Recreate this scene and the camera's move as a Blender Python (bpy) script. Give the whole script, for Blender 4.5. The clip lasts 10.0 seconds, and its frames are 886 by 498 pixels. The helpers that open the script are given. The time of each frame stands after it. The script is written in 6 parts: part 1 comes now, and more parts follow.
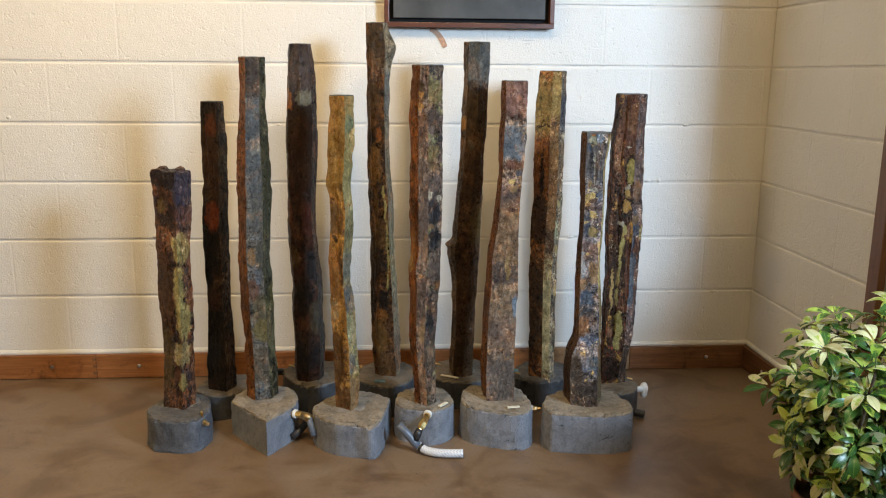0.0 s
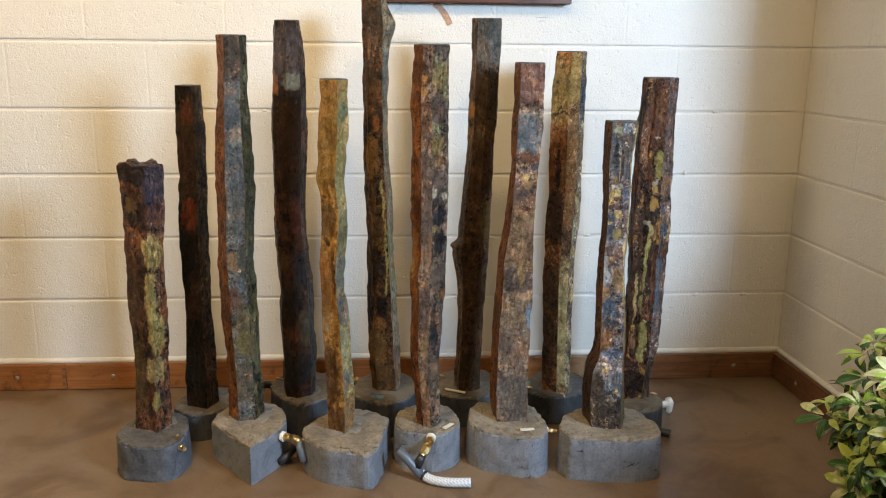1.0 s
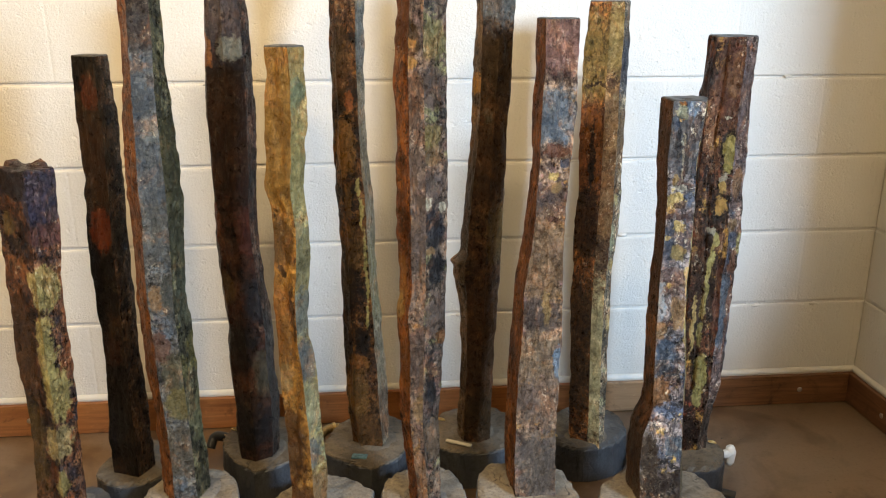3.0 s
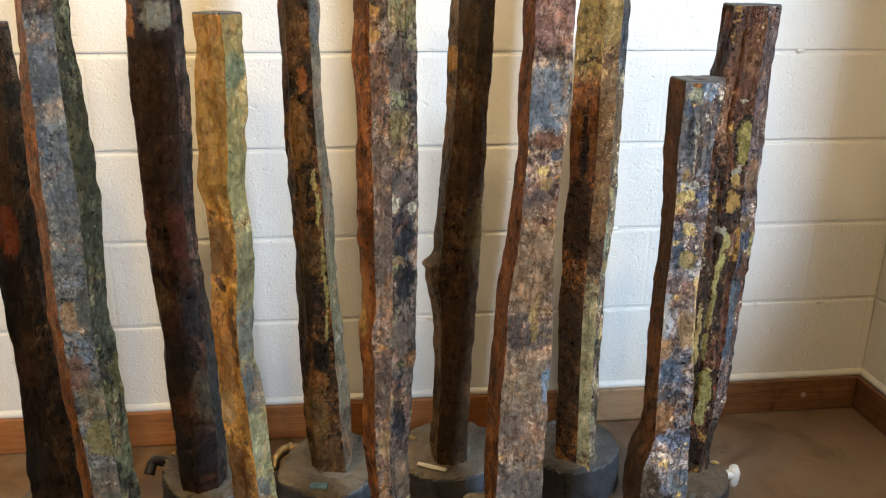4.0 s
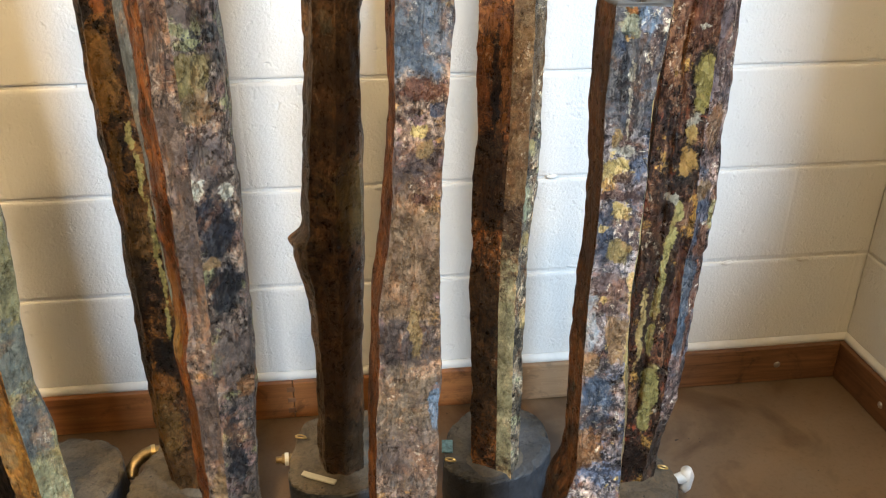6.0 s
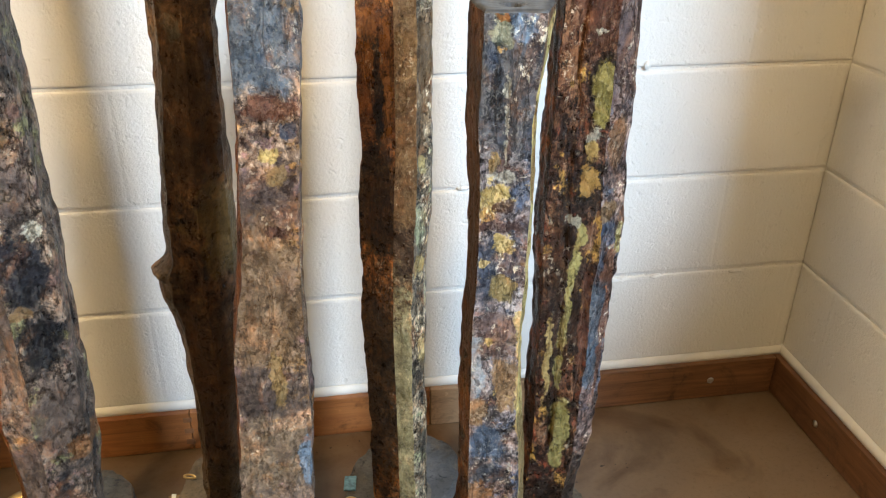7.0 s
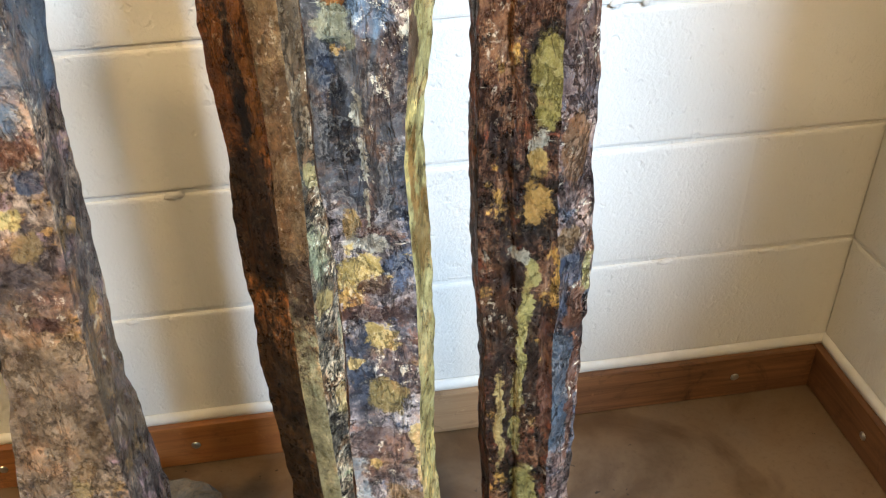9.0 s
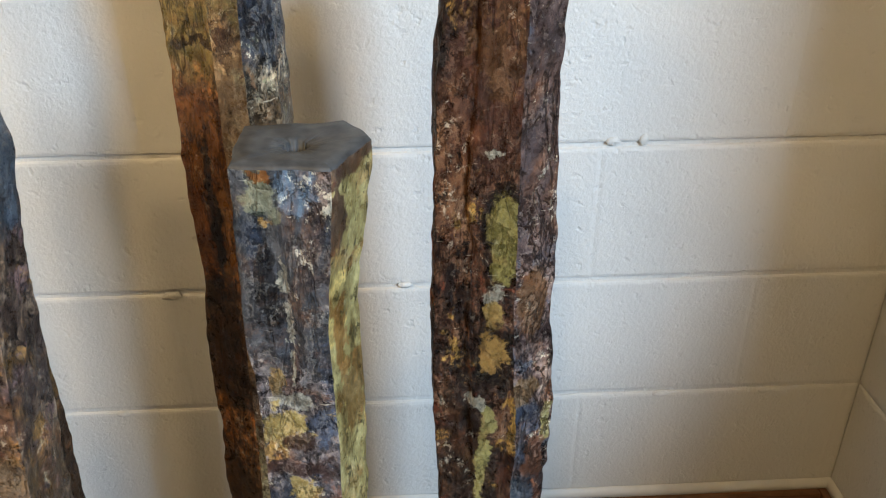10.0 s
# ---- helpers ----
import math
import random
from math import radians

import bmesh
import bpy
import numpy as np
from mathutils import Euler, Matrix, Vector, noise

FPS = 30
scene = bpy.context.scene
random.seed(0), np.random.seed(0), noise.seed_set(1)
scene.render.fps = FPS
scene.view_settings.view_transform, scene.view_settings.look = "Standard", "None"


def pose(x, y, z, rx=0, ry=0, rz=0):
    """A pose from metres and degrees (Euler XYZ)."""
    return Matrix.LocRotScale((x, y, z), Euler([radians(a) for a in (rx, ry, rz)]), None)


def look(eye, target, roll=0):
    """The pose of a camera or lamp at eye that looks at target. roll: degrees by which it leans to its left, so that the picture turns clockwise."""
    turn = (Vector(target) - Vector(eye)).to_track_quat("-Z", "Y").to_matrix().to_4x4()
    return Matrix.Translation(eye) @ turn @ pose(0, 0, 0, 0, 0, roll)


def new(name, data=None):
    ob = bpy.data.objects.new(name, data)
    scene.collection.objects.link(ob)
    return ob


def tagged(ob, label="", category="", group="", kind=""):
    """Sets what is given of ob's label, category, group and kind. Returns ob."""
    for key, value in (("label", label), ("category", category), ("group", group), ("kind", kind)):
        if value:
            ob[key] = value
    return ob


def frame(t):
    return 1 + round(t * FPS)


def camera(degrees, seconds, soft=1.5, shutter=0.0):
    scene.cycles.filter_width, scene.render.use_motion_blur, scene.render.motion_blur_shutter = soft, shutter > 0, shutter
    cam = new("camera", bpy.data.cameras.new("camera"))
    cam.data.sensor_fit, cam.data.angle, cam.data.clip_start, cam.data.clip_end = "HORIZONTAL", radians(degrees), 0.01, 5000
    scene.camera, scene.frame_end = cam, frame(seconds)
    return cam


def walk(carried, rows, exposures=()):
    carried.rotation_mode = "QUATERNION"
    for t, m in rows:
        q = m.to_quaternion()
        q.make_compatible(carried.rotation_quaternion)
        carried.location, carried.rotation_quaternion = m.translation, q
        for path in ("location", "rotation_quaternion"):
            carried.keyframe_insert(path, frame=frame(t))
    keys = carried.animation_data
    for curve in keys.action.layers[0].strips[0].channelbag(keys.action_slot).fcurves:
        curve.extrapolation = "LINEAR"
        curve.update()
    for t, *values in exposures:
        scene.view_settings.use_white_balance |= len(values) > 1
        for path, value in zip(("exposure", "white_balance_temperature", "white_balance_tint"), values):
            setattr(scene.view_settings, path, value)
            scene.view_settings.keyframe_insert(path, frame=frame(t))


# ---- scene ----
cam = camera(57.0, 10.0, soft=1.1)
PATH = [
    (0, (-0.052, -0.081, 1.087), (0.087, 1.869, 0.667), 0.5),
    (0.5, (-0.038, 0.025, 1.082), (0.1, 1.972, 0.643), 0.9),
    (1, (-0.053, 0.197, 1.089), (0.091, 2.137, 0.623), 0.6),
    (1.5, (-0.077, 0.345, 1.094), (0.096, 2.277, 0.605), 0.2),
    (2, (-0.061, 0.474, 1.084), (0.11, 2.399, 0.572), -0.0),
    (2.5, (-0.03, 0.639, 1.101), (0.125, 2.555, 0.547), -0.3),
    (2.7, (-0.024, 0.699, 1.104), (0.129, 2.61, 0.536), -0.2),
    (4, (0.008, 1.028, 1.093), (0.227, 2.903, 0.434), 0.4),
    (4.5, (0.021, 1.144, 1.084), (0.326, 2.98, 0.352), 0.6),
    (5, (0.061, 1.227, 1.07), (0.377, 3.022, 0.247), 0.5),
    (6.3, (0.28, 1.42, 1.083), (0.494, 3.191, 0.179), 0.1),
    (6.5, (0.307, 1.437, 1.081), (0.538, 3.203, 0.171), 0.2),
    (7, (0.363, 1.5, 1.077), (0.663, 3.249, 0.153), 0.6),
    (7.5, (0.417, 1.609, 1.063), (0.719, 3.334, 0.097), -0.0),
    (8, (0.459, 1.725, 1.058), (0.739, 3.396, -0.005), -0.8),
    (8.5, (0.502, 1.782, 1.046), (0.759, 3.435, -0.052), -1.7),
    (9, (0.554, 1.808, 1.053), (0.7275, 3.448, -0.08), -2.8),
    (9.5, (0.606, 1.819, 1.079), (0.718, 3.495, -0.007), -1.8),
    (10, (0.633, 1.825, 1.105), (0.707, 3.573, 0.135), -0.6),
]
EXPOSURE = [(0.0, -0.36), (2.5, -0.10), (4.0, 0.03), (5.0, 0.24), (6.5, 0.25), (8.0, 0.33), (9.0, 0.38), (9.5, 0.0), (10.0, -0.38)]
walk(cam, [(t, look(eye, target, roll)) for t, eye, target, roll in PATH], EXPOSURE)

# ---- world, sun, lights ----
world = bpy.data.worlds.new("sky")
scene.world = world
world.use_nodes = True
wn = world.node_tree.nodes
sky = wn.new("ShaderNodeTexSky")
sky.sky_type, sky.sun_disc = "NISHITA", False
sky.sun_elevation, sky.sun_rotation = radians(35), radians(200)
world.node_tree.links.new(sky.outputs[0], wn["Background"].inputs[0])
wn["Background"].inputs[1].default_value = 0.05

WALL_Y, WALL_X, LEFT_X, BACK_Y, TOP = 2.80, 1.318, -3.6, -2.6, 2.75
OPEN_Y0, OPEN_Y1, OPEN_Z0, OPEN_Z1 = -0.35, 1.89, 0.82, 2.30


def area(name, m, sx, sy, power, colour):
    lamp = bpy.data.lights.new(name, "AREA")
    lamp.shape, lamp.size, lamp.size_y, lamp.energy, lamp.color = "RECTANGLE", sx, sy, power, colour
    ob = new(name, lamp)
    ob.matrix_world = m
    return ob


# bright sky outside the opening; two warm ceiling lamps, then two added fills
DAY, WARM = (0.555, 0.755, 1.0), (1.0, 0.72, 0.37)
area("window_daylight", look((1.92, 0.05, 1.74), (-0.6, 2.5, 0.4)), 0.60, 0.60, 157, DAY)
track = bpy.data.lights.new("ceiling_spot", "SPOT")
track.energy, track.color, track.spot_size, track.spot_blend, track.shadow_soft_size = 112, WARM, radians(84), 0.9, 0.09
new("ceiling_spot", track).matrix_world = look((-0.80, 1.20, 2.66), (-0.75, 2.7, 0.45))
area("wall_lamp_light", look((0.32, 0.78, 2.66), (0.25, 2.75, 0.6)), 0.14, 0.14, 20, WARM)
# added warm fill from the left for the east wall, no fixture known
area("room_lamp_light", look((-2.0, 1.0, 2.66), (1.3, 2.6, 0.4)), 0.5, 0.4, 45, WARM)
# added unseen spot that brightens column fronts, bases and floor
far = bpy.data.lights.new("front_fill_spot", "SPOT")
far.energy, far.color, far.spot_size, far.spot_blend, far.shadow_soft_size = 102, (1.0, 0.735, 0.39), radians(56), 1.0, 0.10
new("front_fill_spot", far).matrix_world = look((-1.15, -0.60, 2.66), (-0.65, 2.6, 0.3))

# ---- materials ----


def material(name):
    m = bpy.data.materials.new(name)
    m.use_nodes = True
    return m, m.node_tree, m.node_tree.nodes["Principled BSDF"]


def node(nt, kind, **inputs):
    n = nt.nodes.new(kind)
    for k, v in inputs.items():
        k = k.replace("_", " ")
        if hasattr(v, "is_output"):
            nt.links.new(v, n.inputs[k])
        else:
            n.inputs[k].default_value = v
    return n


def rgb(c):
    return (*c, 1.0) if len(c) == 3 else c


def coords(nt, scale=(1, 1, 1), kind="Object", turn=(0, 0, 0)):
    tc = nt.nodes.new("ShaderNodeTexCoord")
    mp = node(nt, "ShaderNodeMapping", Scale=scale, Rotation=turn)
    nt.links.new(tc.outputs[kind], mp.inputs["Vector"])
    return mp.outputs[0]


def noise_of(nt, vec, scale, detail=5.0, rough=0.55, distort=0.0):
    return node(nt, "ShaderNodeTexNoise", Vector=vec, Scale=scale, Detail=detail, Roughness=rough, Distortion=distort).outputs["Fac"]


def ramp(nt, fac, *stops):
    r = nt.nodes.new("ShaderNodeValToRGB")
    nt.links.new(fac, r.inputs[0])
    e = r.color_ramp.elements
    while len(e) < len(stops):
        e.new(0.5)
    for el, (p, c) in zip(e, stops):
        el.position, el.color = p, rgb(c if hasattr(c, "__len__") else (c, c, c))
    return r.outputs[0]


def mix(nt, fac, a, b, mode="MIX"):
    n = nt.nodes.new("ShaderNodeMix")
    n.data_type, n.blend_type = "RGBA", mode
    for sock, v in ((n.inputs[0], fac), (n.inputs[6], a), (n.inputs[7], b)):
        if hasattr(v, "is_output"):
            nt.links.new(v, sock)
        elif hasattr(v, "__len__"):
            sock.default_value = rgb(v)
        else:
            sock.default_value = v
    return n.outputs[2]


def maths(nt, op, a, b=0.0, c=0.0, clamp=False):
    n = nt.nodes.new("ShaderNodeMath")
    n.operation, n.use_clamp = op, clamp
    for sock, v in zip(n.inputs, (a, b, c)):
        if hasattr(v, "is_output"):
            nt.links.new(v, sock)
        else:
            sock.default_value = v
    return n.outputs[0]


def bump(nt, bsdf, height, strength, distance):
    b = node(nt, "ShaderNodeBump", Height=height, Strength=strength, Distance=distance)
    nt.links.new(b.outputs[0], bsdf.inputs["Normal"])


def plain(name, colour, rough=0.5, metal=0.0, vary=0.25, scale=30.0):
    m, nt, p = material(name)
    n = noise_of(nt, coords(nt), scale, 6)
    dark = tuple(c * (1 - vary) for c in colour)
    light = tuple(min(1, c * (1 + vary)) for c in colour)
    nt.links.new(ramp(nt, n, (0.3, dark), (0.7, light)), p.inputs["Base Color"])
    p.inputs["Roughness"].default_value, p.inputs["Metallic"].default_value = rough, metal
    bump(nt, p, n, 0.15, 0.002)
    return m


def painted_block():
    m, nt, p = material("painted_block")
    tc = nt.nodes.new("ShaderNodeNewGeometry").outputs["Position"]
    inf = nt.nodes.new("ShaderNodeObjectInfo").outputs["Random"]
    big = noise_of(nt, tc, 2.2, 4)
    c = mix(nt, ramp(nt, big, (0.35, 0.0), (0.7, 1.0)), (0.72, 0.69, 0.635), (0.76, 0.73, 0.68))
    c = mix(nt, maths(nt, "MULTIPLY", inf, 0.35), c, (0.68, 0.65, 0.585))
    stain = ramp(nt, noise_of(nt, tc, 9.0, 8, 0.65), (0.66, 0.0), (0.82, 1.0))
    c = mix(nt, maths(nt, "MULTIPLY", stain, 0.18), c, (0.55, 0.49, 0.40))
    nt.links.new(c, p.inputs["Base Color"])
    p.inputs["Roughness"].default_value = 0.42
    fine = noise_of(nt, tc, 170.0, 5, 0.6)
    pits = ramp(nt, noise_of(nt, tc, 55.0, 3, 0.5), (0.30, 0.0), (0.40, 1.0))
    wavy = noise_of(nt, tc, 14.0, 3)
    h = maths(nt, "ADD", maths(nt, "MULTIPLY", fine, 0.6), maths(nt, "ADD", maths(nt, "MULTIPLY", pits, 0.32), maths(nt, "MULTIPLY", wavy, 1.1)))
    bump(nt, p, h, 1.0, 0.0034)
    return m


def plain_wall(name, colour):
    m, nt, p = material(name)
    tc = coords(nt)
    n = noise_of(nt, tc, 3.0, 6)
    nt.links.new(ramp(nt, n, (0.3, tuple(c * 0.93 for c in colour)), (0.7, colour)), p.inputs["Base Color"])
    p.inputs["Roughness"].default_value = 0.6
    bump(nt, p, noise_of(nt, tc, 120.0, 4), 0.3, 0.001)
    return m


def stained_floor():
    m, nt, p = material("stained_concrete_floor")
    v = coords(nt)
    big = noise_of(nt, v, 1.3, 5, 0.55, 0.6)
    mid = noise_of(nt, v, 5.0, 6, 0.6, 0.8)
    fine = noise_of(nt, v, 110.0, 7, 0.75)
    scuff = noise_of(nt, coords(nt, (1.0, 1.9, 1.0), turn=(0, 0, 0.7)), 2.4, 6, 0.62, 0.5)
    c = ramp(nt, big, (0.34, (0.110, 0.058, 0.026)), (0.5, (0.165, 0.101, 0.053)), (0.64, (0.194, 0.128, 0.077)))
    c = mix(nt, ramp(nt, mid, (0.46, 0.0), (0.66, 0.6)), c, (0.205, 0.145, 0.096))
    c = mix(nt, ramp(nt, mid, (0.35, 0.75), (0.48, 0.0)), c, (0.092, 0.050, 0.023))
    c = mix(nt, ramp(nt, scuff, (0.51, 0.0), (0.69, 0.5)), c, (0.218, 0.162, 0.110))
    c = mix(nt, ramp(nt, fine, (0.51, 0.0), (0.65, 0.32)), c, (0.095, 0.055, 0.025))
    worn = noise_of(nt, coords(nt, (1, 1, 1), turn=(0, 0, 0.4)), 2.6, 7, 0.65, 1.2)
    c = mix(nt, ramp(nt, worn, (0.34, 0.6), (0.47, 0.0)), c, (0.075, 0.038, 0.017))
    flock = ramp(nt, noise_of(nt, v, 7.0, 2), (0.52, 0.0), (0.60, 1.0))
    specks = maths(nt, "MULTIPLY", ramp(nt, noise_of(nt, v, 85.0, 3, 0.6), (0.665, 0.0), (0.70, 1.0)), flock)
    c = mix(nt, specks, c, (0.030, 0.019, 0.011))
    nt.links.new(c, p.inputs["Base Color"])
    nt.links.new(ramp(nt, mid, (0.3, 0.30), (0.7, 0.50)), p.inputs["Roughness"])
    bump(nt, p, maths(nt, "ADD", mid, maths(nt, "MULTIPLY", fine, 0.22)), 0.4, 0.0018)
    return m


def timber(name, dark, light, along="x", rough=0.42):
    m, nt, p = material(name)
    s = {"x": (1.3, 16, 22), "y": (16, 1.3, 22), "z": (16, 16, 1.3)}[along]
    v = coords(nt, s)
    inf = nt.nodes.new("ShaderNodeObjectInfo").outputs["Random"]
    off = node(nt, "ShaderNodeCombineXYZ", X=maths(nt, "MULTIPLY", inf, 37.0), Y=maths(nt, "MULTIPLY", inf, 11.0)).outputs[0]
    add = nt.nodes.new("ShaderNodeVectorMath")
    nt.links.new(v, add.inputs[0]), nt.links.new(off, add.inputs[1])
    grain = noise_of(nt, add.outputs[0], 3.0, 8, 0.6, 1.2)
    knots = ramp(nt, noise_of(nt, add.outputs[0], 0.9, 3, 0.5, 2.0), (0.60, 0.0), (0.74, 1.0))
    c = ramp(nt, grain, (0.28, dark), (0.72, light))
    c = mix(nt, maths(nt, "MULTIPLY", knots, 0.6), c, tuple(x * 0.45 for x in dark))
    c = mix(nt, maths(nt, "MULTIPLY", inf, 0.35), c, tuple(x * 0.8 for x in dark))
    pos = nt.nodes.new("ShaderNodeNewGeometry").outputs["Position"]
    c = mix(nt, ramp(nt, noise_of(nt, pos, 11.0, 9, 0.72, 0.6), (0.34, 0.75), (0.45, 0.0)), c, tuple(x * 0.35 for x in dark))
    c = mix(nt, ramp(nt, noise_of(nt, pos, 60.0, 6, 0.7), (0.62, 0.0), (0.70, 0.35)), c, tuple(min(1.0, x * 1.5) for x in light))
    nt.links.new(c, p.inputs["Base Color"])
    p.inputs["Roughness"].default_value = rough
    bump(nt, p, grain, 0.25, 0.001)
    return m


def concrete(name, dark, light, dust, rough=0.75, stain=0.5, seed=0.0):
    """Cast grey concrete with blow holes, drip streaks, stains, hair cracks and dust."""
    m, nt, p = material(name)
    world_v = node(nt, "ShaderNodeMapping", Vector=nt.nodes.new("ShaderNodeNewGeometry").outputs["Position"], Location=(seed, 0, 0)).outputs[0]
    big = noise_of(nt, world_v, 11.0, 8, 0.66, 0.5)
    streak = noise_of(nt, node(nt, "ShaderNodeMapping", Vector=world_v, Scale=(1, 1, 0.10)).outputs[0], 75.0, 6, 0.7, 0.3)
    fine = noise_of(nt, world_v, 210.0, 6, 0.75)
    mottle = noise_of(nt, world_v, 48.0, 8, 0.74, 0.3)
    c = ramp(nt, big, (0.32, dark), (0.66, light))
    c = mix(nt, ramp(nt, mottle, (0.38, 0.5), (0.49, 0.0)), c, tuple(x * 0.66 for x in dark))
    c = mix(nt, ramp(nt, noise_of(nt, world_v, 19.0, 9, 0.74, 0.4), (0.54, 0.0), (0.66, 0.75)), c, dust)
    c = mix(nt, ramp(nt, streak, (0.56, 0.0), (0.66, stain)), c, tuple(x * 0.30 for x in dark))
    c = mix(nt, ramp(nt, streak, (0.33, 0.45 * stain), (0.42, 0.0)), c, tuple(min(1, x * 1.3) for x in light))
    blot = noise_of(nt, world_v, 14.0, 9, 0.72, 0.8)
    c = mix(nt, ramp(nt, blot, (0.35, 0.85 * stain), (0.43, 0.0)), c, tuple(x * 0.22 for x in dark))
    c = mix(nt, ramp(nt, fine, (0.36, 0.6), (0.46, 0.0)), c, tuple(x * 0.45 for x in dark))
    c = mix(nt, ramp(nt, fine, (0.58, 0.0), (0.68, 0.45)), c, tuple(min(1, x * 1.45) for x in light))
    warp = nt.nodes.new("ShaderNodeTexNoise")
    nt.links.new(world_v, warp.inputs["Vector"])
    warp.inputs["Scale"].default_value, warp.inputs["Detail"].default_value = 16.0, 5.0
    bent = mix(nt, 0.12, world_v, warp.outputs["Color"])
    vor = nt.nodes.new("ShaderNodeTexVoronoi")
    vor.feature = "DISTANCE_TO_EDGE"
    nt.links.new(bent, vor.inputs["Vector"])
    vor.inputs["Scale"].default_value = 13.0
    crack = maths(nt, "MULTIPLY", ramp(nt, vor.outputs["Distance"], (0.010, 1.0), (0.022, 0.0)), ramp(nt, blot, (0.55, 0.0), (0.60, 1.0)))
    c = mix(nt, maths(nt, "MULTIPLY", crack, 0.9), c, (0.020, 0.020, 0.022))
    holes = node(nt, "ShaderNodeTexVoronoi", Vector=world_v, Scale=58.0).outputs["Distance"]
    hole = ramp(nt, maths(nt, "ADD", holes, maths(nt, "MULTIPLY", noise_of(nt, world_v, 15.0, 2), 0.30)), (0.185, 1.0), (0.235, 0.0))
    c = mix(nt, maths(nt, "MULTIPLY", hole, 0.9), c, (0.018, 0.018, 0.019))
    nt.links.new(c, p.inputs["Base Color"])
    p.inputs["Roughness"].default_value = rough
    h = maths(nt, "SUBTRACT", maths(nt, "ADD", maths(nt, "ADD", big, maths(nt, "MULTIPLY", mottle, 0.7)), maths(nt, "MULTIPLY", fine, 0.35)), maths(nt, "ADD", hole, maths(nt, "MULTIPLY", crack, 0.8)))
    bump(nt, p, h, 0.6, 0.0026)
    return m


# mineral colours of the split stone
OCHRE, PALE, OLIVE = (0.30, 0.225, 0.100), (0.32, 0.275, 0.165), (0.235, 0.20, 0.085)
GOLD, YELLOW, STRAW, LIME = (0.285, 0.195, 0.078), (0.305, 0.25, 0.122), (0.31, 0.25, 0.135), (0.25, 0.228, 0.115)
CHALK, SKY, SLATE, NAVY = (0.30, 0.285, 0.255), (0.15, 0.20, 0.27), (0.095, 0.12, 0.155), (0.055, 0.068, 0.10)
MAROON, RED, TAN, MAUVE = (0.075, 0.045, 0.042), (0.128, 0.066, 0.047), (0.20, 0.14, 0.085), (0.12, 0.09, 0.09)
LICHEN, TAUPE, STEEL_BLUE, MOSS = (0.255, 0.225, 0.115), (0.150, 0.128, 0.100), (0.098, 0.112, 0.135), (0.075, 0.072, 0.045)
SOOT, UMBER, EMBER, SAGE = (0.018, 0.014, 0.012), (0.075, 0.052, 0.032), (0.23, 0.115, 0.034), (0.24, 0.255, 0.19)


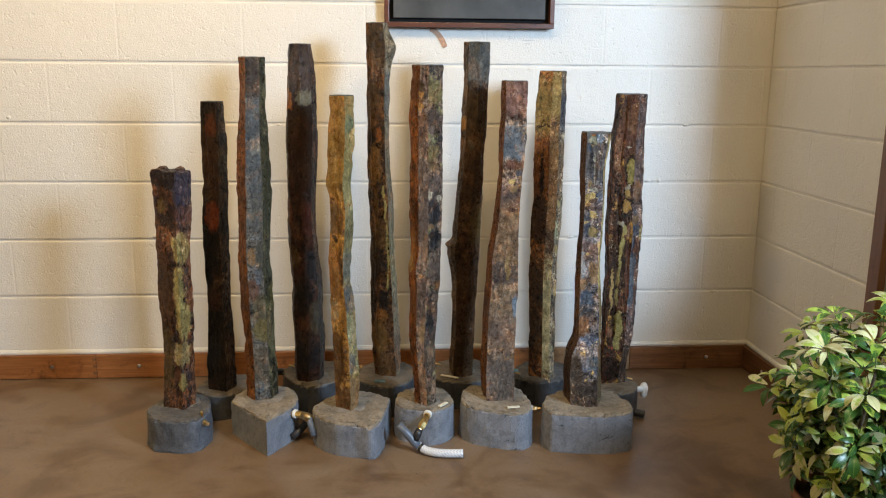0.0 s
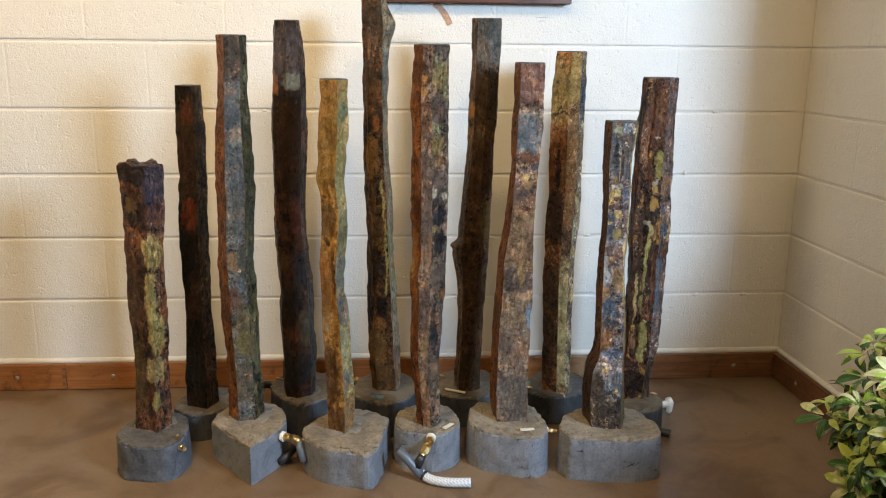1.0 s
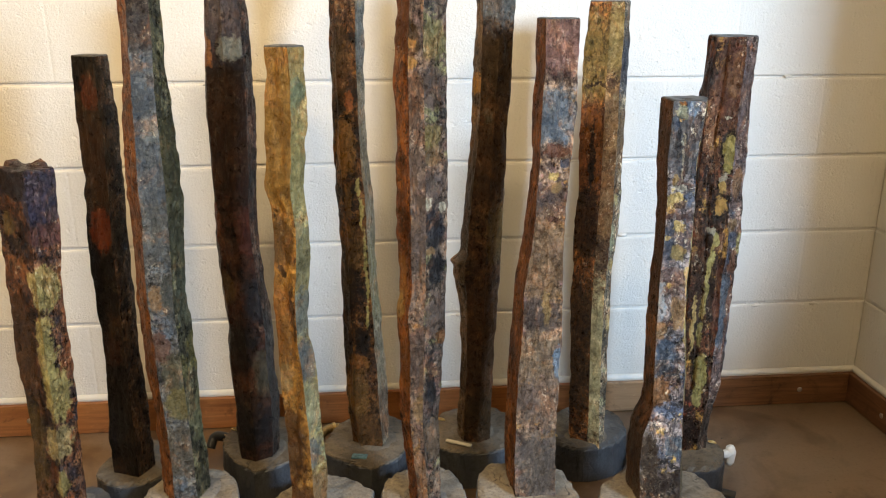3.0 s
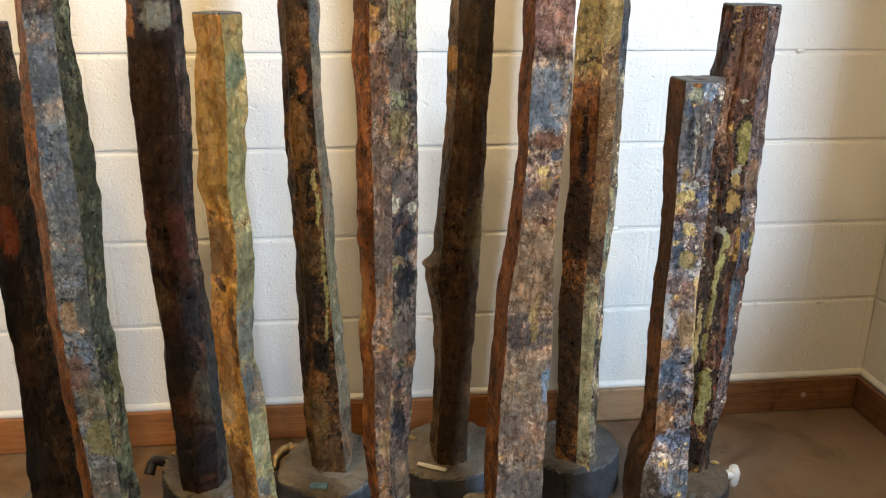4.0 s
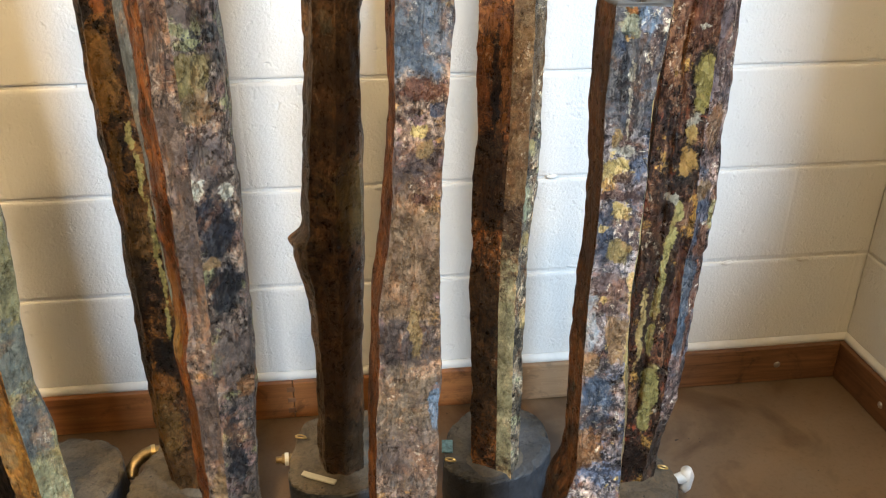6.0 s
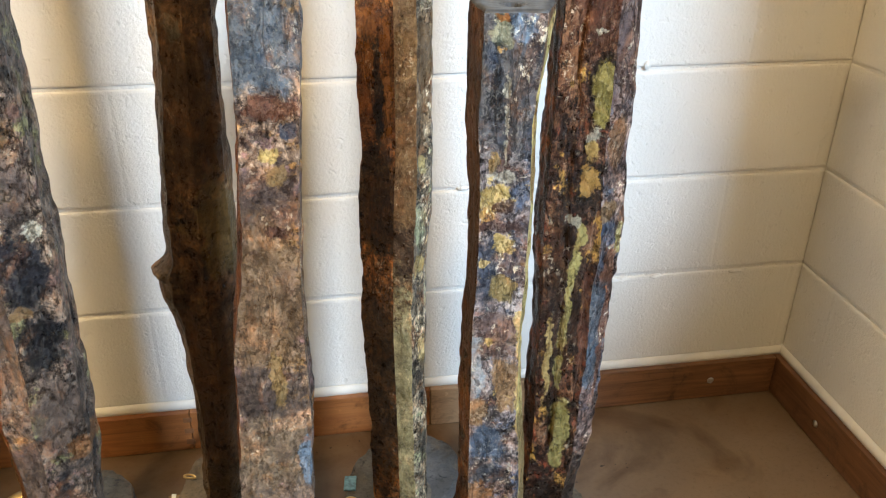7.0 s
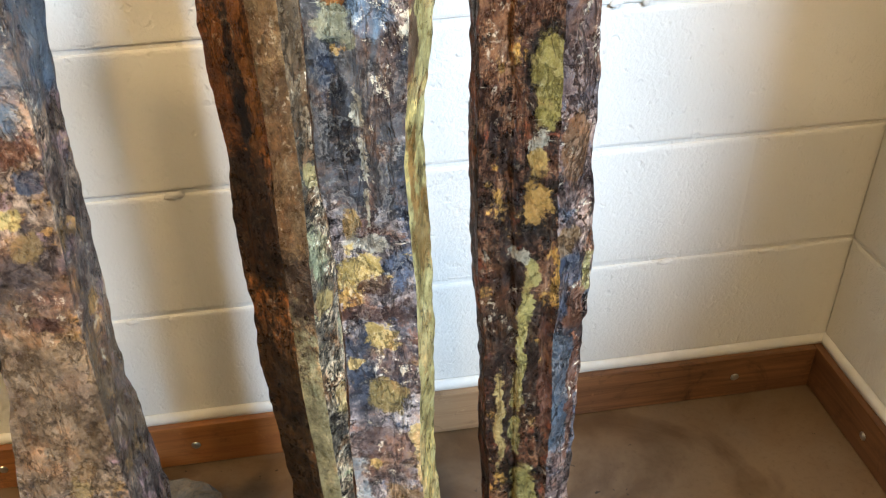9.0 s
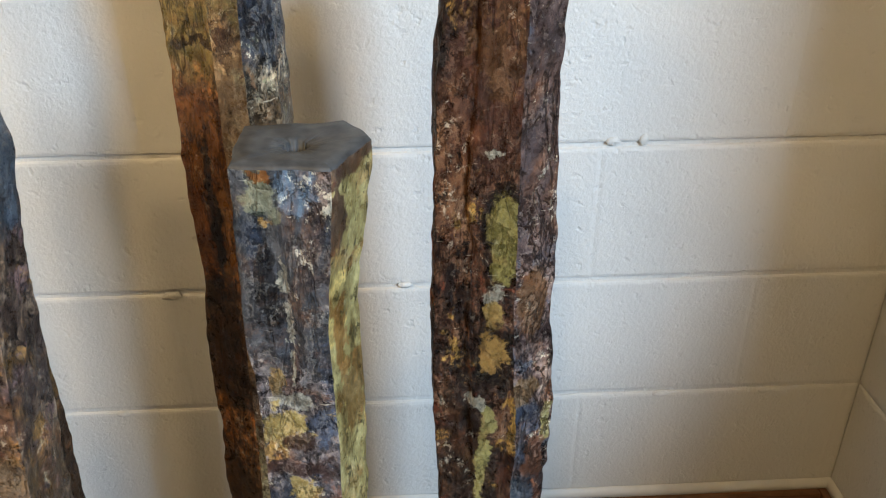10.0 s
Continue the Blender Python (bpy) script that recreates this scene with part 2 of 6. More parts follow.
def stone(name, dark, mid, light, fleck=(0.50, 0.47, 0.42), patches=(), flecks=0.6, rough=0.31, seed=0.0, streaky=0.9, relief=1.0, blots=(), cracks=1.0):
    """Weathered split basalt: a mosaic of mineral colours with pits, flecks and worn arrises.
    patches: (x, z, half width, half height, colour) in metres from the foot; blots: (colour, scale, share)."""
    m, nt, p = material(name)
    tc = nt.nodes.new("ShaderNodeTexCoord").outputs["Object"]
    v = node(nt, "ShaderNodeMapping", Vector=tc, Scale=(1, 1, streaky), Location=(seed, seed * 0.7, seed * 1.3)).outputs[0]
    v2 = node(nt, "ShaderNodeMapping", Vector=tc, Scale=(1, 1, 0.8), Location=(seed * 2.1, seed, seed * 0.3)).outputs[0]
    cloud = noise_of(nt, v, 32.0, 10, 0.75, 0.25)
    fine = noise_of(nt, v2, 190.0, 6, 0.7, 0.3)
    mid_n = noise_of(nt, v2, 85.0, 8, 0.74, 0.2)
    mixed = maths(nt, "ADD", maths(nt, "MULTIPLY", cloud, 0.55), maths(nt, "ADD", maths(nt, "MULTIPLY", fine, 0.20), maths(nt, "MULTIPLY", mid_n, 0.25)))
    calm = None
    broad = noise_of(nt, v, 13.0, 4, 0.6, 0.6)
    mixed = maths(nt, "ADD", maths(nt, "MULTIPLY", mixed, 0.72), maths(nt, "MULTIPLY", broad, 0.28))
    c = ramp(nt, mixed, (0.42, tuple(x * 0.45 for x in dark)), (0.46, dark), (0.505, mid), (0.545, light), (0.60, tuple(min(1, x * 1.25) for x in light)))
    for i, (col, scale, share) in enumerate(blots):
        vb = node(nt, "ShaderNodeMapping", Vector=tc, Scale=(1, 1, streaky + 0.15), Location=(seed + 3.1 * i + 5, seed * 1.7, i * 2.3)).outputs[0]
        n = noise_of(nt, vb, scale, 9, 0.72, 0.3)
        edge = 0.622 - 0.25 * share
        mask = ramp(nt, n, (edge, 0.0), (edge + 0.035, 1.0))
        tone = mix(nt, ramp(nt, mid_n, (0.38, 0.0), (0.62, 1.0)), tuple(k * 0.5 for k in col), tuple(min(1, k * 1.35) for k in col))
        c = mix(nt, maths(nt, "MULTIPLY", mask, 0.9), c, tone)
    if patches:
        wob = nt.nodes.new("ShaderNodeTexNoise")
        nt.links.new(tc, wob.inputs["Vector"])
        wob.inputs["Scale"].default_value, wob.inputs["Detail"].default_value, wob.inputs["Roughness"].default_value = 48.0, 7.0, 0.66
        sep = node(nt, "ShaderNodeSeparateXYZ", Vector=wob.outputs["Color"])
        pos = node(nt, "ShaderNodeSeparateXYZ", Vector=tc)
        drift = maths(nt, "MULTIPLY_ADD", noise_of(nt, tc, 17.0, 3, 0.5), 0.022, -0.011)
        near_x = maths(nt, "ADD", maths(nt, "ADD", pos.outputs[0], maths(nt, "MULTIPLY_ADD", sep.outputs[0], 0.024, -0.012)), maths(nt, "MULTIPLY", drift, 0.7))
        near_z = maths(nt, "ADD", pos.outputs[2], maths(nt, "MULTIPLY_ADD", sep.outputs[1], 0.034, -0.017))
        px = maths(nt, "ADD", maths(nt, "ADD", pos.outputs[0], maths(nt, "MULTIPLY_ADD", sep.outputs[0], 0.034, -0.017)), drift)
        pz = maths(nt, "ADD", pos.outputs[2], maths(nt, "MULTIPLY_ADD", sep.outputs[1], 0.050, -0.025))
        tone_fac = ramp(nt, mixed, (0.42, 0.0), (0.58, 1.0))
        fray = maths(nt, "MULTIPLY_ADD", noise_of(nt, node(nt, "ShaderNodeMapping", Vector=tc, Location=(seed, seed, seed)).outputs[0], 75.0, 8, 0.74, 0.2), 1.7, -0.85)
        for x, z, hw, hh, col in patches:
            small = hw < 0.0295
            dx = maths(nt, "MULTIPLY", maths(nt, "SUBTRACT", near_x if small else px, x), 1.0 / hw)
            dz = maths(nt, "MULTIPLY", maths(nt, "SUBTRACT", near_z if small else pz, z), 1.0 / hh)
            r = maths(nt, "SQRT", maths(nt, "ADD", maths(nt, "POWER", maths(nt, "ABSOLUTE", dx), 2.6), maths(nt, "POWER", maths(nt, "ABSOLUTE", dz), 2.6)))
            broken = maths(nt, "MULTIPLY", maths(nt, "ADD", r, maths(nt, "MULTIPLY", fray, 2.6 if col == CHALK else 1.9 if col in (YELLOW, GOLD) else 1.15 if small else 1.4)), 0.4)
            mask = ramp(nt, broken, (0.34, 0.84), (0.44, 0.0)) if small else ramp(nt, broken, (0.28, 0.84), (0.50, 0.0))
            tone = mix(nt, tone_fac, tuple(k * 0.50 for k in col), tuple(min(1, (k * 0.90 + 0.12 * sum(col) / 3) * 1.0) for k in col))
            c = mix(nt, mask, c, tone)
            calm = mask if calm is None else maths(nt, "MAXIMUM", calm, mask)
    film = ramp(nt, noise_of(nt, v, 13.0, 9, 0.7, 0.8), (0.52, 0.0), (0.60, 0.30))
    tint = min(1.0, sum(light) / 0.42)
    c = mix(nt, film, c, mix(nt, ramp(nt, mid_n, (0.40, 0.0), (0.60, 1.0)), (0.045 * tint, 0.018 * tint, 0.008 * tint), (0.26 * tint, 0.125 * tint, 0.048 * tint)))
    grit = noise_of(nt, v, 330.0, 6, 0.8, 0.2)
    keep = maths(nt, "MULTIPLY_ADD", calm, -0.62, 1.0) if calm is not None else 1.0
    c = mix(nt, maths(nt, "MULTIPLY", keep, ramp(nt, grit, (0.36, 0.22), (0.44, 0.0))), c, tuple(x * 0.35 for x in dark))
    c = mix(nt, ramp(nt, grit, (0.54, 0.0), (0.66, 0.22 * flecks)), c, tuple(0.45 * x + 0.55 * y for x, y in zip(light, fleck)))
    veins = ramp(nt, noise_of(nt, node(nt, "ShaderNodeMapping", Vector=tc, Scale=(1, 1, 0.55), Location=(seed, 1.7 * seed, 0)).outputs[0], 95.0, 7, 0.72, 0.9), (0.375, 0.85), (0.425, 0.0))
    c = mix(nt, maths(nt, "MULTIPLY", keep, veins), c, tuple(x * 0.35 for x in dark))
    pits = ramp(nt, noise_of(nt, v2, 115.0, 8, 0.78, 0.25), (0.355, 1.0), (0.40, 0.0))
    c = mix(nt, maths(nt, "MULTIPLY", maths(nt, "MULTIPLY", pits, keep), 0.82), c, tuple(x * 0.22 for x in dark))
    chips = ramp(nt, noise_of(nt, v2, 150.0, 7, 0.8, 0.35), (0.60, 0.0), (0.645, 0.8))
    c = mix(nt, maths(nt, "MULTIPLY", maths(nt, "MULTIPLY", chips, keep), flecks), c, fleck)
    frac = noise_of(nt, node(nt, "ShaderNodeMapping", Vector=tc, Scale=(1, 1, 0.75), Location=(seed * 0.4, seed, seed * 2.0)).outputs[0], 40.0, 7, 0.7, 0.25)
    line = maths(nt, "ABSOLUTE", maths(nt, "SUBTRACT", frac, 0.5))
    crev = maths(nt, "MULTIPLY", ramp(nt, line, (0.004, 1.0), (0.022, 0.0)), ramp(nt, cloud, (0.44, 0.15), (0.54, 1.0)))
    c = mix(nt, maths(nt, "MULTIPLY", maths(nt, "MULTIPLY", crev, keep), 0.9 * cracks), c, tuple(x * 0.22 for x in dark))
    lip = ramp(nt, maths(nt, "SUBTRACT", frac, 0.5), (0.022, 0.0), (0.035, 0.22), (0.07, 0.0))
    c = mix(nt, maths(nt, "MULTIPLY", lip, min(1.0, flecks + 0.2)), c, mix(nt, 0.5, light, fleck))
    fis = noise_of(nt, node(nt, "ShaderNodeMapping", Vector=tc, Scale=(1, 1, 0.14), Location=(seed * 1.3, seed * 0.2, seed)).outputs[0], 34.0, 6, 0.62, 0.5)
    fissure = maths(nt, "MULTIPLY", ramp(nt, maths(nt, "ABSOLUTE", maths(nt, "SUBTRACT", fis, 0.5)), (0.005, 1.0), (0.016, 0.0)), ramp(nt, broad, (0.42, 0.1), (0.52, 1.0)))
    c = mix(nt, maths(nt, "MULTIPLY", fissure, 0.45 * cracks), c, tuple(x * 0.18 for x in dark))
    frost = maths(nt, "MULTIPLY", ramp(nt, noise_of(nt, v2, 105.0, 7, 0.78, 0.2), (0.565, 0.0), (0.60, 1.0)), ramp(nt, broad, (0.54, 0.0), (0.60, 0.85)))
    c = mix(nt, maths(nt, "MULTIPLY", frost, flecks), c, mix(nt, grit, (0.40, 0.37, 0.32), (0.60, 0.58, 0.53)))
    flat = node(nt, "ShaderNodeMapping", Vector=tc, Scale=(0.55, 0.55, 2.4), Rotation=(0, 0.12, 0), Location=(seed, 0, seed)).outputs[0]
    snow = ramp(nt, noise_of(nt, flat, 130.0, 3, 0.6, 0.35), (0.665, 0.0), (0.715, 0.55))
    c = mix(nt, maths(nt, "MULTIPLY", maths(nt, "MULTIPLY", snow, keep), flecks), c, (0.62, 0.60, 0.56))
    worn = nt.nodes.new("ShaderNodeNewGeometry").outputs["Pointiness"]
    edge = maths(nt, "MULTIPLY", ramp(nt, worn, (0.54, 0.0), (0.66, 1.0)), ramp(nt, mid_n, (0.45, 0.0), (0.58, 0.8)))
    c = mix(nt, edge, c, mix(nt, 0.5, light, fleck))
    # hollows tinted darker by pointiness: crease shade put into the colour
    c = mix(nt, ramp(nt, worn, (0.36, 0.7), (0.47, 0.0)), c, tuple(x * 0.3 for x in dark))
    c = node(nt, "ShaderNodeGamma", Color=c, Gamma=1.68).outputs[0]
    c = mix(nt, 1.0, c, (5.92, 5.70, 4.86), "MULTIPLY")
    c = node(nt, "ShaderNodeHueSaturation", Color=c, Saturation=0.98).outputs[0]
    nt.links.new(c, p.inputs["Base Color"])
    nt.links.new(ramp(nt, mid_n, (0.35, rough - 0.12), (0.65, rough + 0.2)), p.inputs["Roughness"])
    p.inputs["Specular IOR Level"].default_value = 0.24
    h = maths(nt, "ADD", cloud, maths(nt, "ADD", maths(nt, "MULTIPLY", fine, 0.25), maths(nt, "MULTIPLY", mid_n, 0.55)))
    h = maths(nt, "ADD", h, maths(nt, "MULTIPLY_ADD", chips, 0.22, maths(nt, "MULTIPLY", grit, 0.22)))
    bump(nt, p, maths(nt, "SUBTRACT", h, maths(nt, "ADD", maths(nt, "MULTIPLY", maths(nt, "MAXIMUM", crev, fissure), 0.6 * cracks), maths(nt, "MULTIPLY", pits, 0.5))), 1.0 * relief, 0.0048)
    return m


BLOCK = painted_block()
# paints of the unseen walls and ceiling, kept dark to cut bounced light
ROOM_PAINT = plain_wall("room_paint", (0.19, 0.165, 0.135))
CEILING_PAINT = plain_wall("ceiling_paint", (0.15, 0.13, 0.10))
FLOOR = stained_floor()
BOARD_X = timber("baseboard_timber", (0.19, 0.062, 0.019), (0.40, 0.165, 0.052), "x")
BOARD_TAN = timber("pale_baseboard_timber", (0.26, 0.15, 0.075), (0.42, 0.26, 0.14), "x")
BOARD_DARK = timber("dark_baseboard_timber", (0.085, 0.034, 0.013), (0.27, 0.122, 0.050), "x")
BOARD_Y = timber("baseboard_timber_side", (0.085, 0.034, 0.013), (0.25, 0.110, 0.045), "y")
CASING = timber("casing_timber", (0.13, 0.055, 0.025), (0.23, 0.105, 0.048), "z")
CAULK = plain("white_caulk", (0.70, 0.67, 0.61), 0.5, 0, 0.06)
STEEL = plain("zinc_screw", (0.55, 0.52, 0.48), 0.35, 1.0, 0.2, 400)
BRASS = plain("brass", (0.78, 0.56, 0.24), 0.28, 1.0, 0.25, 120)
DULL_BRASS = plain("tarnished_brass", (0.42, 0.30, 0.15), 0.42, 1.0, 0.35, 120)
BLACK_PLASTIC = plain("black_plastic", (0.018, 0.018, 0.02), 0.45, 0, 0.3)
GREY_PLASTIC = plain("grey_plastic", (0.10, 0.12, 0.155), 0.4, 0, 0.2)
WHITE_PLASTIC = plain("white_plastic", (0.78, 0.78, 0.76), 0.4, 0, 0.08)
TAG_PAPER = plain("tag_paper", (0.62, 0.58, 0.46), 0.7, 0, 0.1)
SIDE_CONCRETE = concrete("cast_concrete_side", (0.142, 0.151, 0.172), (0.228, 0.242, 0.272), (0.185, 0.184, 0.182), 0.5, 0.22)
STAINED_CONCRETE = concrete("stained_cast_concrete_side", (0.058, 0.064, 0.076), (0.140, 0.150, 0.170), (0.10, 0.098, 0.10), 0.6, 0.5, 3.0)
# back row sides: the deep shade they stand in is part of this colour
SHADED_CONCRETE = concrete("shaded_cast_concrete_side", (0.030, 0.031, 0.034), (0.066, 0.069, 0.076), (0.055, 0.048, 0.042), 0.5, 0.7, 5.0)
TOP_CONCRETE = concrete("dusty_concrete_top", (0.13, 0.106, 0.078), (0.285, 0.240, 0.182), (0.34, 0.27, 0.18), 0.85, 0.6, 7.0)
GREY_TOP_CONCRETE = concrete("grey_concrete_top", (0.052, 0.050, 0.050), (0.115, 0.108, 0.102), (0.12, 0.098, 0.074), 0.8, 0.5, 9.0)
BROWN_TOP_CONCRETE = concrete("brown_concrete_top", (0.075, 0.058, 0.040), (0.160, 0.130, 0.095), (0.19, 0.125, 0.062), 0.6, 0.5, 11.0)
SAWN_TOP = plain("sawn_stone_top", (0.056, 0.056, 0.056), 0.5, 0, 0.55, 90)
SOIL = plain("potting_soil", (0.035, 0.024, 0.016), 0.95, 0, 0.5, 90)
POT = plain("terracotta_pot", (0.30, 0.13, 0.07), 0.75, 0, 0.2, 20)

# ---- mesh helpers ----


def mesh_ob(name, verts, faces, mats, parent=None, label="", slots=None, smooth=False, loc=None):
    me = bpy.data.meshes.new(name)
    me.from_pydata(verts, [], faces)
    for mt in mats if isinstance(mats, (list, tuple)) else [mats]:
        me.materials.append(mt)
    if slots is not None:
        me.polygons.foreach_set("material_index", slots)
    if smooth:
        me.polygons.foreach_set("use_smooth", [True] * len(me.polygons))
    me.update()
    ob = new(name, me)
    if parent:
        ob.parent = parent
    if loc is not None:
        ob.location = loc
    return tagged(ob, label)


def part(name, bm, mat, parent, label="", smooth=False):
    me = bpy.data.meshes.new(name)
    bmesh.ops.recalc_face_normals(bm, faces=bm.faces[:])
    bm.to_mesh(me)
    bm.free()
    me.materials.append(mat)
    if smooth:
        me.polygons.foreach_set("use_smooth", [True] * len(me.polygons))
    ob = new(name, me)
    if parent:
        ob.parent = parent
    return tagged(ob, label)


def box_bm(x0, y0, z0, x1, y1, z1, bevel=0.0, bm=None):
    bm = bm or bmesh.new()
    m = Matrix.Translation(((x0 + x1) / 2, (y0 + y1) / 2, (z0 + z1) / 2)) @ Matrix.Diagonal((x1 - x0, y1 - y0, z1 - z0, 1))
    got = bmesh.ops.create_cube(bm, size=1, matrix=m)
    if bevel:
        edges = {e for v in got["verts"] for e in v.link_edges}
        bmesh.ops.bevel(bm, geom=list(edges), offset=bevel, segments=2, affect="EDGES", profile=0.6)
    return bm


def tube_bm(points, radii, sides=14, bm=None, caps=True):
    """A round tube through points, with a radius at each."""
    bm = bm or bmesh.new()
    pts = [Vector(p) for p in points]
    if not hasattr(radii, "__len__"):
        radii = [radii] * len(pts)
    rings = []
    ref = Vector((0, 0, 1))
    for i, p in enumerate(pts):
        d = (pts[min(i + 1, len(pts) - 1)] - pts[max(i - 1, 0)]).normalized()
        if abs(d.dot(ref)) > 0.95:
            ref = Vector((1, 0, 0))
        a = d.cross(ref).normalized()
        b = d.cross(a)
        ref = b.cross(d) if b.cross(d).length > 0.1 else ref
        ref = a.cross(d)
        rings.append([bm.verts.new(p + radii[i] * (math.cos(t) * a + math.sin(t) * b)) for t in (2 * math.pi * k / sides for k in range(sides))])
    for r0, r1 in zip(rings, rings[1:]):
        for k in range(sides):
            bm.faces.new((r0[k], r0[(k + 1) % sides], r1[(k + 1) % sides], r1[k]))
    if caps:
        bm.faces.new(rings[0][::-1]), bm.faces.new(rings[-1])
    return bm


def spline(points, n=8):
    """Points along a smooth curve through the given ones."""
    p = [Vector(q) for q in points]
    p = [2 * p[0] - p[1]] + p + [2 * p[-1] - p[-2]]
    out = []
    for i in range(1, len(p) - 2):
        for k in range(n):
            t = k / n
            a, b, c, d = p[i - 1:i + 3]
            out.append(0.5 * ((2 * b) + (c - a) * t + (2 * a - 5 * b + 4 * c - d) * t * t + (3 * b - a - 3 * c + d) * t ** 3))
    return out + [p[-2]]


# ---- room shell ----


def slab(name, x0, y0, z0, x1, y1, z1, mat, label, category):
    ob = part(name, box_bm(x0, y0, z0, x1, y1, z1), mat, None, label)
    return tagged(ob, label, category, kind="structure")


floor = slab("floor", LEFT_X - 0.2, BACK_Y - 0.2, -0.12, WALL_X + 0.2, WALL_Y + 0.2, 0.0, FLOOR, "brown stained concrete floor with scuffs and dark specks", "floor")
slab("ceiling", LEFT_X - 0.2, BACK_Y - 0.2, TOP, WALL_X + 0.2, WALL_Y + 0.2, TOP + 0.1, CEILING_PAINT, "dark painted ceiling out of view", "ceiling")
GAP = 0.0045
wall_north = slab("wall_north", LEFT_X - 0.2, WALL_Y + GAP, 0, WALL_X + 0.2, WALL_Y + 0.2, TOP, BLOCK, "cream painted concrete block wall", "wall")
slab("wall_west", LEFT_X - 0.2, BACK_Y, 0, LEFT_X, WALL_Y + GAP, TOP, ROOM_PAINT, "dark painted plain wall out of view", "wall")
slab("wall_south", LEFT_X - 0.2, BACK_Y - 0.2, 0, WALL_X + 0.2, BACK_Y, TOP, ROOM_PAINT, "dark painted plain wall out of view", "wall")
# the east wall with its opening: one mesh
bm = box_bm(WALL_X + GAP, BACK_Y, 0, WALL_X + 0.2, OPEN_Y0, TOP)
box_bm(WALL_X + GAP, OPEN_Y1, 0, WALL_X + 0.2, WALL_Y + GAP, TOP, bm=bm)
box_bm(WALL_X + GAP, OPEN_Y0, 0, WALL_X + 0.2, OPEN_Y1, OPEN_Z0, bm=bm)
box_bm(WALL_X + GAP, OPEN_Y0, OPEN_Z1, WALL_X + 0.2, OPEN_Y1, TOP, bm=bm)
wall_east = tagged(part("wall_east", bm, BLOCK, None, "cream painted concrete block wall"), category="wall", kind="structure")

# timber casing of the opening in the east wall
casing = tagged(part("trim", box_bm(WALL_X - 0.022, 2.004, 0.0, WALL_X - 0.0005, 2.057, 2.12, 0.003), CASING, None,
                     "dark brown timber door casing upright on the wall"), category="trim", kind="structure")

# ---- baseboard ----
baseboard = tagged(new("baseboard"), "reddish brown timber baseboard with round screw heads", "baseboard", kind="structure")
BT, BH = 0.020, 0.089
joints = [LEFT_X, -2.35, -1.095, 0.10, 0.56, 0.86, WALL_X - BT - 0.001]
for i, (a, b) in enumerate(zip(joints, joints[1:])):
    part("board", box_bm(a + 0.0006, WALL_Y - BT, 0.002, b - 0.0006, WALL_Y - 0.0005, BH, 0.0025), (BOARD_X, BOARD_X, BOARD_X, BOARD_X, BOARD_TAN, BOARD_DARK)[i], baseboard)
part("board", box_bm(WALL_X - BT, 2.063, 0.002, WALL_X - 0.0005, WALL_Y - 0.001, BH - 0.001, 0.0025), BOARD_Y, baseboard, "dark brown side board")
# finger joints: dark end-grain tabs let into the board ends
for jx in (-1.095, 0.10):
    for k in range(3):
        part("finger_joint", box_bm(jx - 0.012, WALL_Y - BT - 0.0012, 0.016 + k * 0.026, jx + 0.004, WALL_Y - BT + 0.004, 0.027 + k * 0.026, 0.001), CASING, baseboard)


def screw(p, axis):
    bm = bmesh.new()
    bmesh.ops.create_uvsphere(bm, u_segments=14, v_segments=8, radius=0.0075)
    turn = Matrix.Rotation(radians(90), 4, "X") if axis == "y" else Matrix.Rotation(radians(90), 4, "Y")
    bmesh.ops.transform(bm, matrix=Matrix.Translation(p) @ turn @ Matrix.Diagonal((1, 1, 0.45, 1)), verts=bm.verts[:])
    part("screw", bm, STEEL, baseboard, "round zinc screw head", True)


for sx in (-1.86, -1.25, -0.945, -0.071, 0.234, 0.54, 1.155):
    screw((sx, WALL_Y - BT, 0.046), "y")
screw((WALL_X - BT, 2.62, 0.043), "x")
# bead of white caulk over the boards
for name, a, b in (("caulk", (LEFT_X, WALL_Y), (WALL_X, WALL_Y)), ("caulk", (WALL_X, WALL_Y), (WALL_X, 2.063))):
    bm = bmesh.new()
    n = Vector((0, -1, 0)) if a[1] == b[1] else Vector((-1, 0, 0))
    rows = []
    steps = 60
    for i in range(steps + 1):
        q = Vector((*a, 0)).lerp(Vector((*b, 0)), i / steps)
        w = 0.0085 + 0.002 * noise.noise(q * 5)
        rows.append([bm.verts.new(q + n * d + Vector((0, 0, z))) for d, z in ((0.0, 0.087), (w, 0.0895), (w * 0.82, 0.097), (0.004, 0.105 + 0.003 * noise.noise(q * 7)), (0.0, 0.106))])
    for r0, r1 in zip(rows, rows[1:]):
        for k in range(4):
            bm.faces.new((r0[k], r0[k + 1], r1[k + 1], r1[k]))
    part(name, bm, CAULK, baseboard, "white caulk bead", True)

# ---- basalt columns ----


def smooth_profile(stations, zs):
    z, x, w = (np.array(c) for c in zip(*stations))
    k = np.array([1, 2, 3, 2, 1]) / 9.0
    out = []
    for a in (x, w):
        f = np.interp(zs, z, a)
        pad = np.pad(f, 4, mode="edge")
        out.append(np.convolve(np.convolve(pad, k, "same"), k, "same")[4:-4])
    return out


